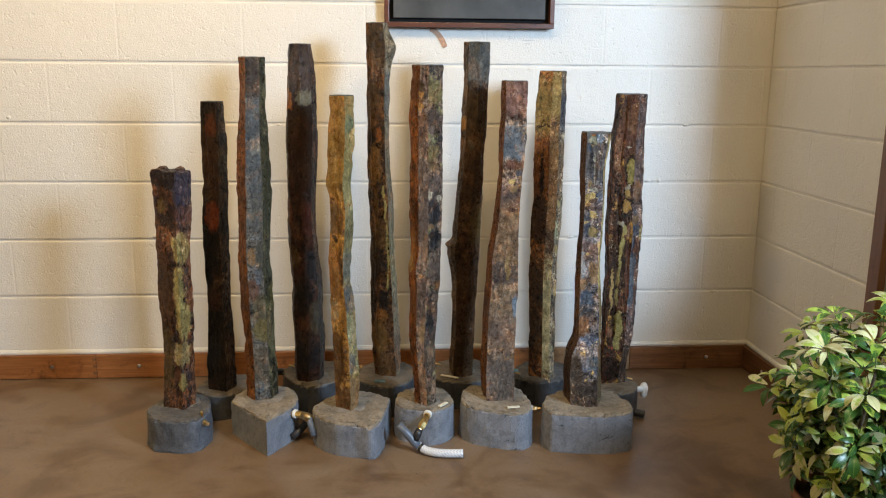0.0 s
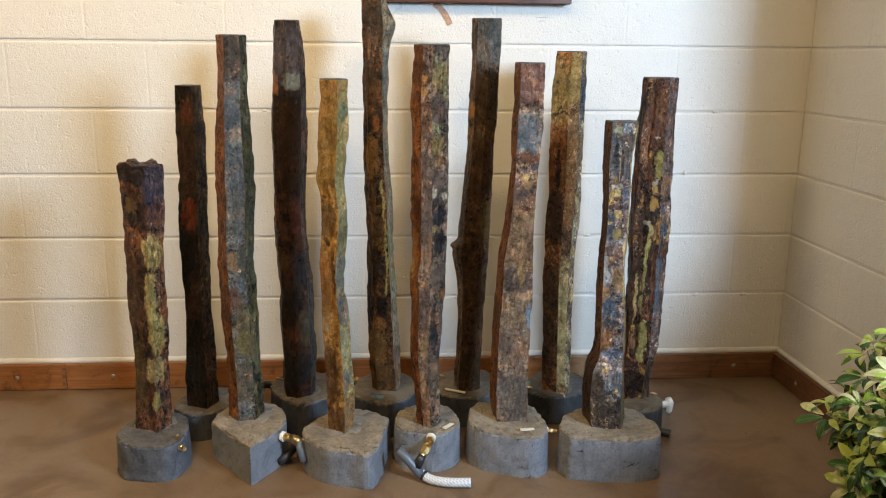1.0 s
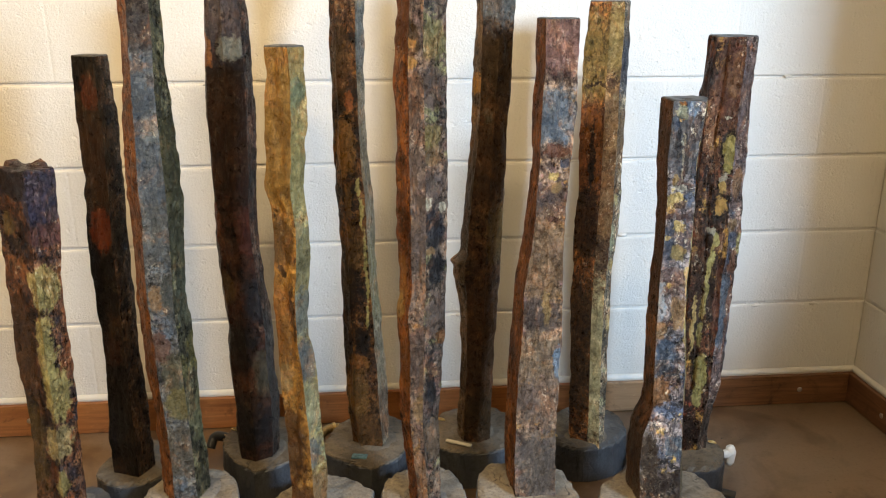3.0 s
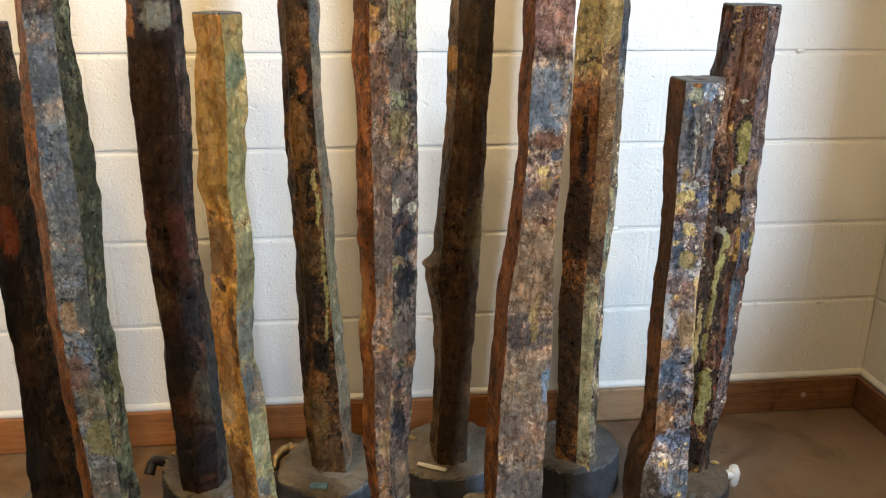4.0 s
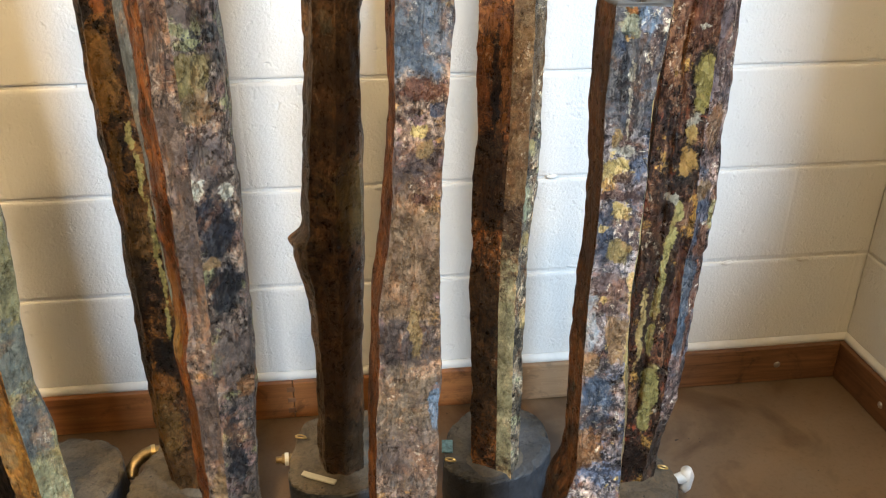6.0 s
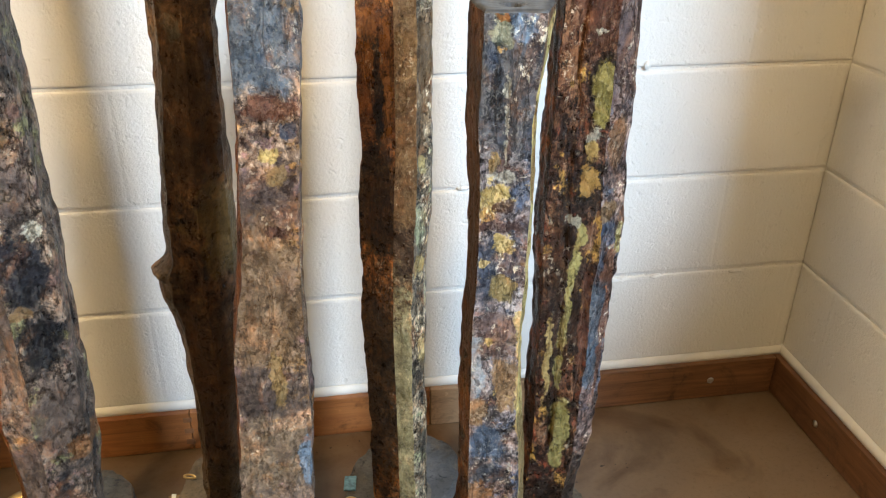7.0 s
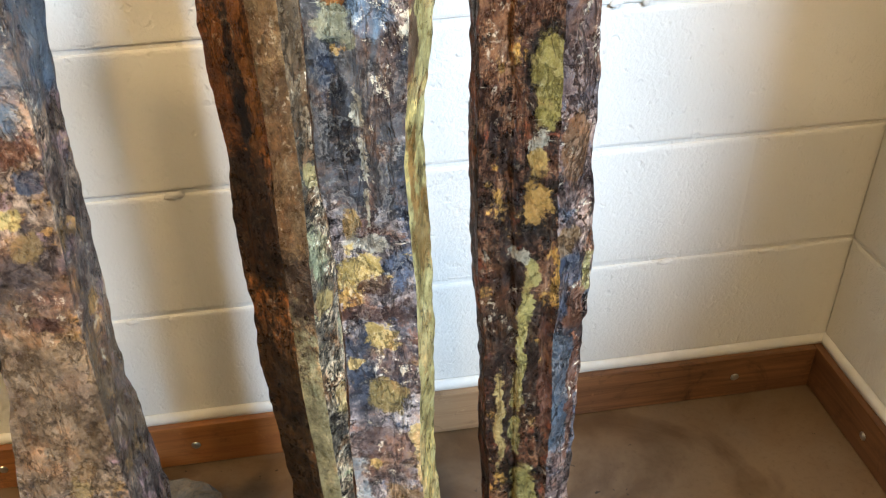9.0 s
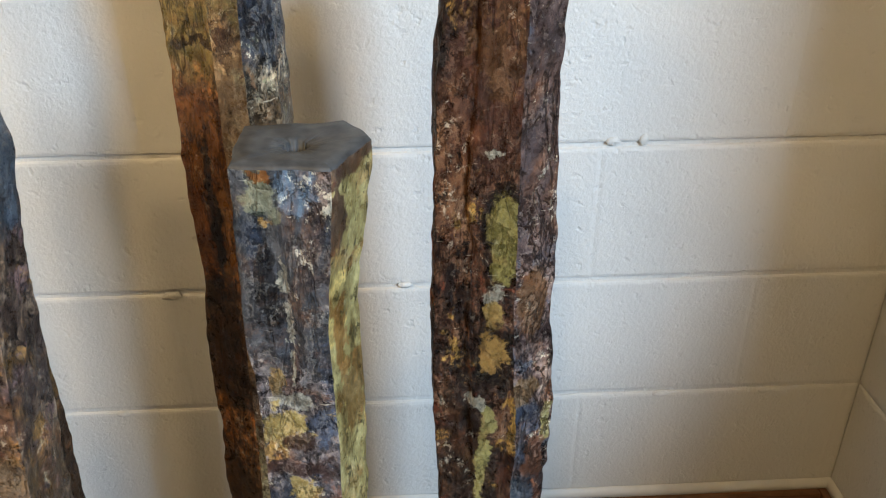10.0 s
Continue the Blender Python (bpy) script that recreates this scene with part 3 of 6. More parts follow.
def shaft(thing, stations, y0, y1, foot, corners, mats, depth=1.0, bumps=(), rough=1.0, seed=0, hole=True, ragged=0.0, slope=(0, 0), groove=0.4, fine=1.0, seams=(), lower=None):
    """A split stone prism. stations: (z, middle x, half width) up the shaft; corners: the directions of its arrises
    in degrees (270 faces the room); mats: one material a face."""
    fx, fy = foot
    zb, zt = stations[0][0] - 0.04, stations[-1][0]
    rows = max(40, int((zt - zb) * fine / 0.0045))
    zs = np.linspace(zb, zt, rows + 1)
    xs, ws = smooth_profile(stations, zs)
    base = [Vector((math.cos(radians(a)), math.sin(radians(a)))) if not hasattr(a, "__len__") else Vector(a) for a in corners]
    base = [Vector((p.x, p.y * depth)) for p in base]
    # full width across the line from the room's middle, with its outline edges on the shaft's middle line
    away = Vector((fx + 0.02, fy + 0.04)).normalized()
    across = Vector((away.y, -away.x))
    lo, hi = min(base, key=lambda p: p.dot(across)), max(base, key=lambda p: p.dot(across))
    centre, half = (lo + hi) / 2, (hi - lo).dot(across) / 2
    base = [(p - centre) / half for p in base]
    n = len(base)
    section, facet = [], []
    for i in range(n):
        a, b = base[i], base[(i + 1) % n]
        m = max(5, int((b - a).length * 14 * fine))
        for k in range(m):
            t = k / m
            t = t - 0.10 * math.sin(2 * math.pi * t)
            section.append(a.lerp(b, t)), facet.append(i)
    count = len(section)
    verts = []
    sd = Vector((seed * 3.7, seed * 1.9, seed * 5.1))
    for z, cx, w in zip(zs, xs, ws):
        cy = y0 + (y1 - y0) * (z - 0.1) / 1.0
        for p in section:
            d = Vector((p.x, p.y, 0)).normalized()
            q = Vector((p.x * w, p.y * w, z))
            off = 0.0017 * noise.fractal(Vector((q.x * 24, q.y * 24, q.z * 9)) + sd, 1.0, 2.0, 4)
            off += 0.0017 * noise.fractal(Vector((q.x * 85, q.y * 85, q.z * 48)) + sd, 1.0, 2.0, 3)
            off -= 0.0022 * max(0.0, noise.noise(Vector((q.x * 46, q.y * 46, q.z * 26)) - sd) - 0.1)
            off -= groove * 0.0055 * max(0.0, 0.28 - abs(noise.noise(Vector((q.x * 38, q.y * 38, q.z * 4.5)) + sd * 2))) / 0.28 * (0.5 + 0.5 * noise.noise(Vector((q.x * 20, q.y * 20, q.z * 9)) - sd))
            ledge = noise.noise(Vector((q.x * 15, q.y * 15, q.z * 8)) + sd * 1.3) + 0.35 * noise.noise(Vector((q.x * 50, q.y * 50, q.z * 30)) - sd)
            off += 0.0013 * max(-1.0, min(1.0, (ledge - 0.05) * 7))
            off *= rough
            if p.y < 0.1:
                for line, width, depth_in in seams:
                    if line[0][1] > z > line[-1][1]:
                        sx = np.interp(-z, [-e[1] for e in line], [e[0] for e in line])
                        sx += 0.0025 * noise.noise(Vector((seed, z * 60, 1)))
                        off -= depth_in * math.exp(-((q.x + cx - fx - sx) / width) ** 2)
            for bz, bh, ang, amount, spread in bumps:
                da = (math.degrees(math.atan2(p.y, p.x)) - ang + 180) % 360 - 180
                off += amount * math.exp(-((z - bz) / bh) ** 2) * math.exp(-(da / spread) ** 2)
            v = q + d * off
            top = 0.0
            if z > zt - 0.05:
                f = (z - zt + 0.05) / 0.05
                top = f * (slope[0] * p.x + slope[1] * p.y)
                if ragged:
                    top += f * ragged * (noise.noise(Vector((p.x * 1.7, p.y * 1.7, seed))) + 0.35 * noise.noise(Vector((p.x * 5, p.y * 5, seed))))
            verts.append((v.x + cx - fx, v.y + cy - fy, z + top))
    faces, slots = [], []
    for r in range(rows):
        for k in range(count):
            k2 = (k + 1) % count
            faces.append((r * count + k, r * count + k2, (r + 1) * count + k2, (r + 1) * count + k))
            slots.append(n + 1 if lower and facet[k] == lower[0] and zs[r] < lower[2] else facet[k])
    # sawn top: an eased rim, then rings to the bored hole
    rim = verts[rows * count:(rows + 1) * count]
    mid = Vector((sum(p[0] for p in rim), sum(p[1] for p in rim), sum(p[2] for p in rim))) / count
    last = rows * count
    for shrink, dz in ((0.95, 0.0025), (0.7, 0.002), (0.45, 0.001), (0.24, 0.0 if hole else 0.001), (0.21, -0.02 if hole else 0.001), (0.19, -0.05 if hole else 0.001)):
        here = len(verts)
        for k, p in enumerate(rim):
            o = Vector(p) - mid
            if shrink < 0.4:
                r = 0.0085 * shrink / 0.24 * (1 + 0.25 * noise.noise(Vector((k * 0.4, seed, 0))))
                a = math.atan2(o.y, o.x)
                verts.append((mid.x + r * math.cos(a), mid.y + r * math.sin(a), mid.z + dz))
            else:
                verts.append((mid.x + o.x * shrink, mid.y + o.y * shrink, mid.z + o.z * shrink + dz + 0.0006 * noise.noise(Vector((o.x * 60, o.y * 60, seed)))))
        for k in range(count):
            k2 = (k + 1) % count
            faces.append((last + k, last + k2, here + k2, here + k))
            slots.append(n)
        last = here
    faces.append(tuple(range(last, last + count)))
    slots.append(n)
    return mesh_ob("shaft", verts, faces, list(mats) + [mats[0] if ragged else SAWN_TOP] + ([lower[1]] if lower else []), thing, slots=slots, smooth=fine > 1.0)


def concrete_base(thing, outline, top, foot, side, cap, seed, flare=1.035, label=""):
    """A cast block under a shaft; outline: its top edge."""
    fx, fy = foot
    pts = [Vector((x, y)) for x, y, *_ in outline]
    sharp = [len(o) > 2 for o in outline]
    n = len(pts)
    ring = []
    for i in range(n):
        a, b, c, d = pts[i - 1], pts[i], pts[(i + 1) % n], pts[(i + 2) % n]
        for k in range(10):
            t = k / 10
            m0 = Vector((0, 0)) if sharp[i] else (c - a) * 0.5
            m1 = Vector((0, 0)) if sharp[(i + 1) % n] else (d - b) * 0.5
            m0 = (c - b) if sharp[i] else m0
            m1 = (c - b) if sharp[(i + 1) % n] else m1
            ring.append((2 * t ** 3 - 3 * t ** 2 + 1) * b + (t ** 3 - 2 * t ** 2 + t) * m0 + (-2 * t ** 3 + 3 * t ** 2) * c + (t ** 3 - t ** 2) * m1)
    mid = sum(ring, Vector((0, 0))) / len(ring)
    count = len(ring)
    verts, faces, slots = [], [], []
    levels = [(0.0, flare + 0.002), (0.006, flare + 0.006)] + [(top * f, flare + (1 - flare) * f) for f in (0.2, 0.35, 0.5, 0.65, 0.8, 0.9)] + [(top - 0.005, 1.0), (top - 0.0015, 0.985), (top, 0.955)]
    levels += [(top + 0.001, s) for s in (0.85, 0.7, 0.55, 0.4, 0.2)]
    for li, (z, s) in enumerate(levels):
        for k, p in enumerate(ring):
            o = p - mid
            q = Vector((o.x * s, o.y * s, z))
            w = noise.fractal(q * 28 + Vector((seed, 0, 0)), 1.0, 2.0, 4)
            if z < top - 0.001:
                edge = 1.6 if li in (0, 1) or li >= 8 else 0.8
                q += Vector((o.x, o.y, 0)).normalized() * (w * 0.0026 * edge - 0.004 * max(0.0, noise.noise(q * 60 + Vector((seed, 1, 4))) - 0.2))
                q.z += 0.0012 * w if li > 1 else 0
            if 8 <= li <= 10:
                far = Vector((q.x, q.y, 0))
                chip = max(0.0, noise.noise(far * 55 + Vector((seed, 7, 0))) - 0.08) + 0.6 * max(0.0, noise.noise(far * 150 + Vector((seed, 3, 0))))
                q -= Vector((o.x, o.y, 0)).normalized() * chip * 0.006
                q.z -= chip * (0.007, 0.008, 0.006)[li - 8]
            if z >= top - 0.001:
                q.z += 0.0035 * w - 0.004 * max(0.0, noise.noise(q * 16 + Vector((0, seed, 3))))
            verts.append((q.x + mid.x - fx, q.y + mid.y - fy, max(0.0, q.z)))
    for li in range(len(levels) - 1):
        for k in range(count):
            k2 = (k + 1) % count
            faces.append((li * count + k, li * count + k2, (li + 1) * count + k2, (li + 1) * count + k))
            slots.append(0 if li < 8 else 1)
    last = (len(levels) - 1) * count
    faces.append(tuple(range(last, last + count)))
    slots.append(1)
    return mesh_ob("concrete_base", verts, faces, [side, cap], thing, label, slots=slots, smooth=False)


def column(label, foot):
    ob = tagged(new("basalt_fountain"), label, "fountain stone", "basalt fountain stones by the wall")
    ob.location = (*foot, 0)
    return ob


K_BLACK = (0.010, 0.009, 0.009)
RUST = stone("rust_brown_face", (0.056, 0.030, 0.016), (0.102, 0.056, 0.029), (0.150, 0.087, 0.045), (0.24, 0.15, 0.08), flecks=0.15, seed=1.0, blots=(((0.070, 0.038, 0.020), 16, 0.3), ((0.135, 0.072, 0.030), 20, 0.2)), cracks=0.4, relief=0.6)
BACK_FACE = stone("grey_brown_face", (0.05, 0.045, 0.042), (0.11, 0.098, 0.088), (0.18, 0.16, 0.14), seed=3.0, flecks=0.3)

# the short one with a broken top
foot = (-0.675, 2.345)
thing = column("short dark brown basalt column, yellow patches and a broken top", foot)
SHORT_PATCHES = ((0.041, 0.757, 0.026, 0.055, (0.060, 0.060, 0.100)), (0.040, 0.685, 0.024, 0.023, (0.115, 0.062, 0.062)), (0.026, 0.583, 0.017, 0.045, LICHEN), (0.014, 0.600, 0.010, 0.022, LICHEN), (0.050, 0.554, 0.009, 0.069, (0.15, 0.068, 0.035)), (0.017, 0.500, 0.013, 0.035, LICHEN), (0.018, 0.440, 0.015, 0.04, LICHEN), (0.024, 0.370, 0.018, 0.055, LICHEN),
                 (0.045, 0.426, 0.009, 0.035, (0.16, 0.075, 0.038)), (0.018, 0.268, 0.021, 0.036, (0.25, 0.215, 0.13)), (0.017, 0.184, 0.012, 0.031, LICHEN), (0.005, 0.209, 0.009, 0.025, (0.13, 0.06, 0.03)))
a_left = stone("short_column_left", (0.020, 0.012, 0.010), (0.062, 0.034, 0.022), (0.135, 0.075, 0.042), seed=4.0, flecks=0.25, blots=(((0.095, 0.056, 0.030), 22, 0.25), ((0.030, 0.020, 0.016), 18, 0.2)), cracks=0.5,
               patches=((-0.024, 0.707, 0.013, 0.022, (0.12, 0.09, 0.04)), (-0.032, 0.47, 0.030, 0.10, (0.090, 0.055, 0.030)), (-0.035, 0.26, 0.030, 0.10, (0.105, 0.078, 0.038)), (0.0, 0.79, 0.05, 0.03, (0.028, 0.022, 0.024))) + SHORT_PATCHES)
a_right = stone("short_column_right", (0.028, 0.018, 0.018), (0.095, 0.055, 0.040), (0.18, 0.11, 0.068), seed=5.0, flecks=0.35, blots=(((0.16, 0.075, 0.035), 24, 0.35), ((0.05, 0.045, 0.06), 20, 0.3)),
                patches=SHORT_PATCHES)
shaft(thing, [(0.088, -0.6760, 0.0460), (0.193, -0.6740, 0.0450), (0.262, -0.6720, 0.0440), (0.358, -0.6715, 0.0455), (0.423, -0.6735, 0.0485), (0.477, -0.6745, 0.0485), (0.562, -0.6750, 0.0490), (0.645, -0.6740, 0.0510), (0.728, -0.6725, 0.0545), (0.805, -0.6740, 0.0580)],
      2.28, 2.345, foot, (195, 294, 10, 80, 140), (a_left, a_right, a_right, BACK_FACE, BACK_FACE), 1.0, seed=1, hole=False, ragged=0.026)
concrete_base(thing, [(-0.766, 2.27), (-0.745, 2.20), (-0.698, 2.172), (-0.616, 2.168), (-0.586, 2.225), (-0.593, 2.315), (-0.634, 2.37), (-0.725, 2.36)], 0.1, foot, STAINED_CONCRETE, GREY_TOP_CONCRETE, 1)

# dark one with orange patches
foot = (-0.575, 2.51)
thing = column("nearly black basalt column with orange rust patches and a bored top", foot)
b_front = stone("black_column_front", (0.008, 0.006, 0.005), (0.020, 0.014, 0.010), (0.045, 0.030, 0.019), cracks=0.4, seed=6.0, flecks=0.15, blots=(((0.05, 0.030, 0.017), 26, 0.3),), rough=0.34,
                patches=((-0.004, 0.802, 0.040, 0.085, (0.062, 0.034, 0.020)), (-0.007, 0.540, 0.04, 0.062, (0.018, 0.014, 0.013)), (-0.013, 0.648, 0.026, 0.046, (0.165, 0.055, 0.022)), (-0.005, 0.929, 0.018, 0.034, (0.12, 0.045, 0.020)), (-0.024, 0.375, 0.024, 0.035, (0.060, 0.030, 0.020)), (-0.004, 0.290, 0.03, 0.06, SOOT), (-0.028, 0.206, 0.03, 0.05, (0.030, 0.032, 0.040))))
b_right = stone("black_column_right", (0.0198, 0.0135, 0.0108), (0.0585, 0.0414, 0.0315), (0.1080, 0.0765, 0.0558), seed=7.0, flecks=0.25, blots=((K_BLACK, 25, 0.35),))
shaft(thing, [(0.078, -0.5845, 0.0445), (0.148, -0.5840, 0.0460), (0.248, -0.5835, 0.0405), (0.347, -0.5835, 0.0375), (0.434, -0.5825, 0.0375), (0.525, -0.5835, 0.0385), (0.615, -0.5850, 0.0400), (0.739, -0.5800, 0.0380), (0.879, -0.5790, 0.0390), (0.997, -0.5810, 0.0340)],
      2.46, 2.495, foot, (195, 297, 15, 90, 140), (b_front, b_right, b_right, BACK_FACE, BACK_FACE), 1.0, seed=2)
concrete_base(thing, [(-0.668, 2.46), (-0.64, 2.415), (-0.595, 2.392), (-0.53, 2.415), (-0.49, 2.47), (-0.50, 2.555), (-0.57, 2.59), (-0.64, 2.55)], 0.084, foot, SHADED_CONCRETE, BROWN_TOP_CONCRETE, 2)

# slate blue one
foot = (-0.42, 2.33)
thing = column("tall slate blue and grey basalt column on a wedge shaped base", foot)
c_front = stone("slate_column_front", (0.056, 0.056, 0.058), (0.100, 0.100, 0.104), (0.165, 0.160, 0.155), cracks=0.4, seed=8.0, flecks=0.35, blots=(((0.10, 0.115, 0.14), 18, 0.4), ((0.13, 0.105, 0.095), 20, 0.2), ((0.045, 0.043, 0.042), 28, 0.25)),
                patches=((0.0, 0.949, 0.045, 0.080, STEEL_BLUE), (-0.003, 1.075, 0.05, 0.055, (0.062, 0.050, 0.050)), (-0.007, 0.804, 0.040, 0.085, STEEL_BLUE), (0.001, 0.881, 0.018, 0.025, (0.135, 0.150, 0.165)), (-0.002, 0.687, 0.030, 0.060, (0.100, 0.105, 0.112)), (-0.024, 0.559, 0.012, 0.028, TAN), (0.005, 0.56, 0.020, 0.05, (0.085, 0.088, 0.085)), (-0.025, 0.457, 0.018, 0.034, (0.130, 0.082, 0.068)),
                         (-0.001, 0.400, 0.025, 0.045, (0.105, 0.098, 0.072)), (0.003, 0.332, 0.028, 0.036, (0.150, 0.132, 0.070)), (-0.001, 0.22, 0.045, 0.060, (0.110, 0.100, 0.088))))
c_right = stone("slate_column_right", (0.036, 0.034, 0.026), (0.078, 0.074, 0.054), (0.14, 0.132, 0.094), cracks=0.6, seed=9.0, flecks=0.35, blots=(((0.036, 0.036, 0.030), 24, 0.3), ((0.12, 0.115, 0.07), 20, 0.25)),
                patches=((0.027, 0.812, 0.020, 0.094, MOSS), (0.022, 0.685, 0.015, 0.066, (0.090, 0.088, 0.062)), (0.023, 0.550, 0.015, 0.060, (0.095, 0.098, 0.080)), (0.031, 0.435, 0.014, 0.045, (0.135, 0.120, 0.060)), (0.033, 0.289, 0.018, 0.060, (0.150, 0.145, 0.100))))
shaft(thing, [(0.085, -0.4355, 0.0475), (0.199, -0.4345, 0.0465), (0.297, -0.4365, 0.0465), (0.383, -0.4400, 0.0500), (0.467, -0.4405, 0.0465), (0.554, -0.4430, 0.0480), (0.641, -0.4390, 0.0480), (0.726, -0.4355, 0.0495), (0.810, -0.4355, 0.0475), (0.892, -0.4340, 0.0430), (0.973, -0.4320, 0.0390), (1.052, -0.4285, 0.0385), (1.127, -0.4290, 0.0390)],
      2.322, 2.32, foot, (185, 250, 308, 10, 80, 130), (RUST, c_front, c_right, c_right, BACK_FACE, BACK_FACE), 1.0, seed=3, hole=False)
concrete_base(thing, [(-0.526, 2.289, 1), (-0.398, 2.130, 1), (-0.33, 2.25), (-0.335, 2.34), (-0.375, 2.40), (-0.465, 2.41), (-0.512, 2.355)], 0.109, foot, SIDE_CONCRETE, TOP_CONCRETE, 3, 1.01)

# maroon black one
foot = (-0.30, 2.52)
thing = column("tall maroon black basalt column with a blue-grey tip", foot)
d_front = stone("maroon_column_front", (0.022, 0.014, 0.012), (0.042, 0.024, 0.019), (0.072, 0.042, 0.032), cracks=0.35, seed=10.0, flecks=0.12, blots=(((0.055, 0.027, 0.020), 20, 0.3), (K_BLACK, 16, 0.2)), rough=0.33,
                patches=((-0.004, 0.86, 0.080, 0.150, (0.042, 0.026, 0.021)), (0.0, 1.09, 0.07, 0.075, (0.080, 0.070, 0.075)), (-0.045, 1.01, 0.010, 0.035, (0.22, 0.115, 0.036)), (0.003, 1.013, 0.028, 0.024, (0.165, 0.160, 0.140)), (0.013, 0.646, 0.026, 0.055, (0.092, 0.038, 0.027)), (-0.050, 0.663, 0.007, 0.044, (0.15, 0.065, 0.025)), (-0.043, 0.521, 0.020, 0.038, (0.090, 0.065, 0.036)), (0.023, 0.488, 0.030, 0.050, (0.034, 0.034, 0.042)),
                         (-0.021, 0.394, 0.030, 0.049, (0.026, 0.021, 0.020)), (0.026, 0.326, 0.022, 0.055, (0.085, 0.078, 0.062)), (-0.015, 0.214, 0.045, 0.070, (0.036, 0.036, 0.044))))
d_right = stone("maroon_column_right", (0.018, 0.011, 0.010), (0.055, 0.034, 0.028), (0.11, 0.072, 0.058), seed=11.0, flecks=0.3, blots=((K_BLACK, 24, 0.3),),
                patches=((0.03, 0.30, 0.04, 0.16, (0.085, 0.083, 0.085)),))
shaft(thing, [(0.110, -0.3030, 0.0440), (0.153, -0.3020, 0.0470), (0.243, -0.3020, 0.0490), (0.344, -0.3045, 0.0485), (0.432, -0.3035, 0.0475), (0.524, -0.3120, 0.0470), (0.616, -0.3160, 0.0440), (0.705, -0.3145, 0.0445), (0.793, -0.3120, 0.0480), (0.881, -0.3110, 0.0490), (0.967, -0.3070, 0.0470), (1.052, -0.3050, 0.0430), (1.169, -0.3070, 0.0360)],
      2.465, 2.475, foot, (175, 218, 268, 318, 5, 70, 125), (d_front, d_front, d_front, d_right, BACK_FACE, BACK_FACE, BACK_FACE), 1.0, seed=4, hole=False)
concrete_base(thing, [(-0.396, 2.52), (-0.37, 2.45), (-0.305, 2.38, 1), (-0.215, 2.43), (-0.175, 2.51), (-0.205, 2.60), (-0.30, 2.63), (-0.375, 2.595)], 0.113, foot, SHADED_CONCRETE, BROWN_TOP_CONCRETE, 4)

# ochre one
foot = (-0.17, 2.31)
thing = column("slim ochre and sage green basalt column on a grey base", foot)
e_left = stone("ochre_column_left", (0.112, 0.072, 0.028), (0.165, 0.110, 0.044), (0.215, 0.150, 0.064), cracks=0.35, seed=12.0, flecks=0.1, blots=(((0.120, 0.075, 0.030), 24, 0.25), ((0.195, 0.138, 0.058), 20, 0.3)), relief=0.8,
               patches=((-0.025, 0.89, 0.050, 0.135, (0.185, 0.128, 0.048)), (-0.028, 0.672, 0.022, 0.046, (0.105, 0.068, 0.030)), (-0.026, 0.619, 0.007, 0.010, (0.030, 0.022, 0.018)), (-0.028, 0.517, 0.022, 0.077, (0.165, 0.098, 0.034)), (-0.012, 0.545, 0.004, 0.06, (0.060, 0.035, 0.016)), (-0.034, 0.403, 0.013, 0.030, (0.205, 0.165, 0.105)), (-0.030, 0.26, 0.030, 0.085, (0.095, 0.058, 0.030)), (-0.02, 0.13, 0.05, 0.05, (0.110, 0.066, 0.035))))
e_right = stone("ochre_column_right", (0.118, 0.098, 0.054), (0.172, 0.150, 0.088), (0.232, 0.208, 0.128), cracks=0.3, seed=13.0, flecks=0.25, blots=(((0.150, 0.155, 0.118), 22, 0.35), ((0.175, 0.130, 0.062), 24, 0.2)), relief=0.8,
                patches=((0.016, 1.007, 0.035, 0.038, (0.175, 0.135, 0.062)), (0.011, 0.944, 0.018, 0.025, (0.132, 0.146, 0.104)), (0.010, 0.845, 0.035, 0.075, (0.172, 0.152, 0.080)), (0.004, 0.762, 0.030, 0.040, (0.198, 0.178, 0.105)), (0.009, 0.644, 0.030, 0.065, (0.150, 0.138, 0.092)), (0.004, 0.537, 0.030, 0.045, (0.125, 0.130, 0.128)), (0.0, 0.438, 0.030, 0.044, (0.082, 0.092, 0.110)), (0.0, 0.341, 0.030, 0.054, (0.175, 0.172, 0.128)), (0.0, 0.25, 0.03, 0.035, (0.100, 0.108, 0.120)), (0.008, 0.150, 0.05, 0.06, (0.19, 0.130, 0.082))))
shaft(thing, [(0.077, -0.1710, 0.0340), (0.169, -0.1725, 0.0375), (0.265, -0.1740, 0.0370), (0.359, -0.1785, 0.0365), (0.426, -0.1815, 0.0365), (0.481, -0.1865, 0.0305), (0.567, -0.1870, 0.0330), (0.651, -0.1805, 0.0335), (0.702, -0.1785, 0.0345), (0.735, -0.1815, 0.0325), (0.776, -0.1860, 0.0360), (0.817, -0.1815, 0.0355), (0.897, -0.1780, 0.0370), (0.977, -0.1745, 0.0355), (1.024, -0.1770, 0.0360)],
      2.234, 2.27, foot, (190, 288, 350, 60, 125), (e_left, e_right, e_right, BACK_FACE, BACK_FACE), 1.05, seed=5)
concrete_base(thing, [(-0.272, 2.252), (-0.258, 2.185), (-0.208, 2.132), (-0.145, 2.112), (-0.082, 2.108), (-0.04, 2.309, 1), (-0.133, 2.374), (-0.22, 2.335)], 0.101, foot, SIDE_CONCRETE, TOP_CONCRETE, 5, 1.015)

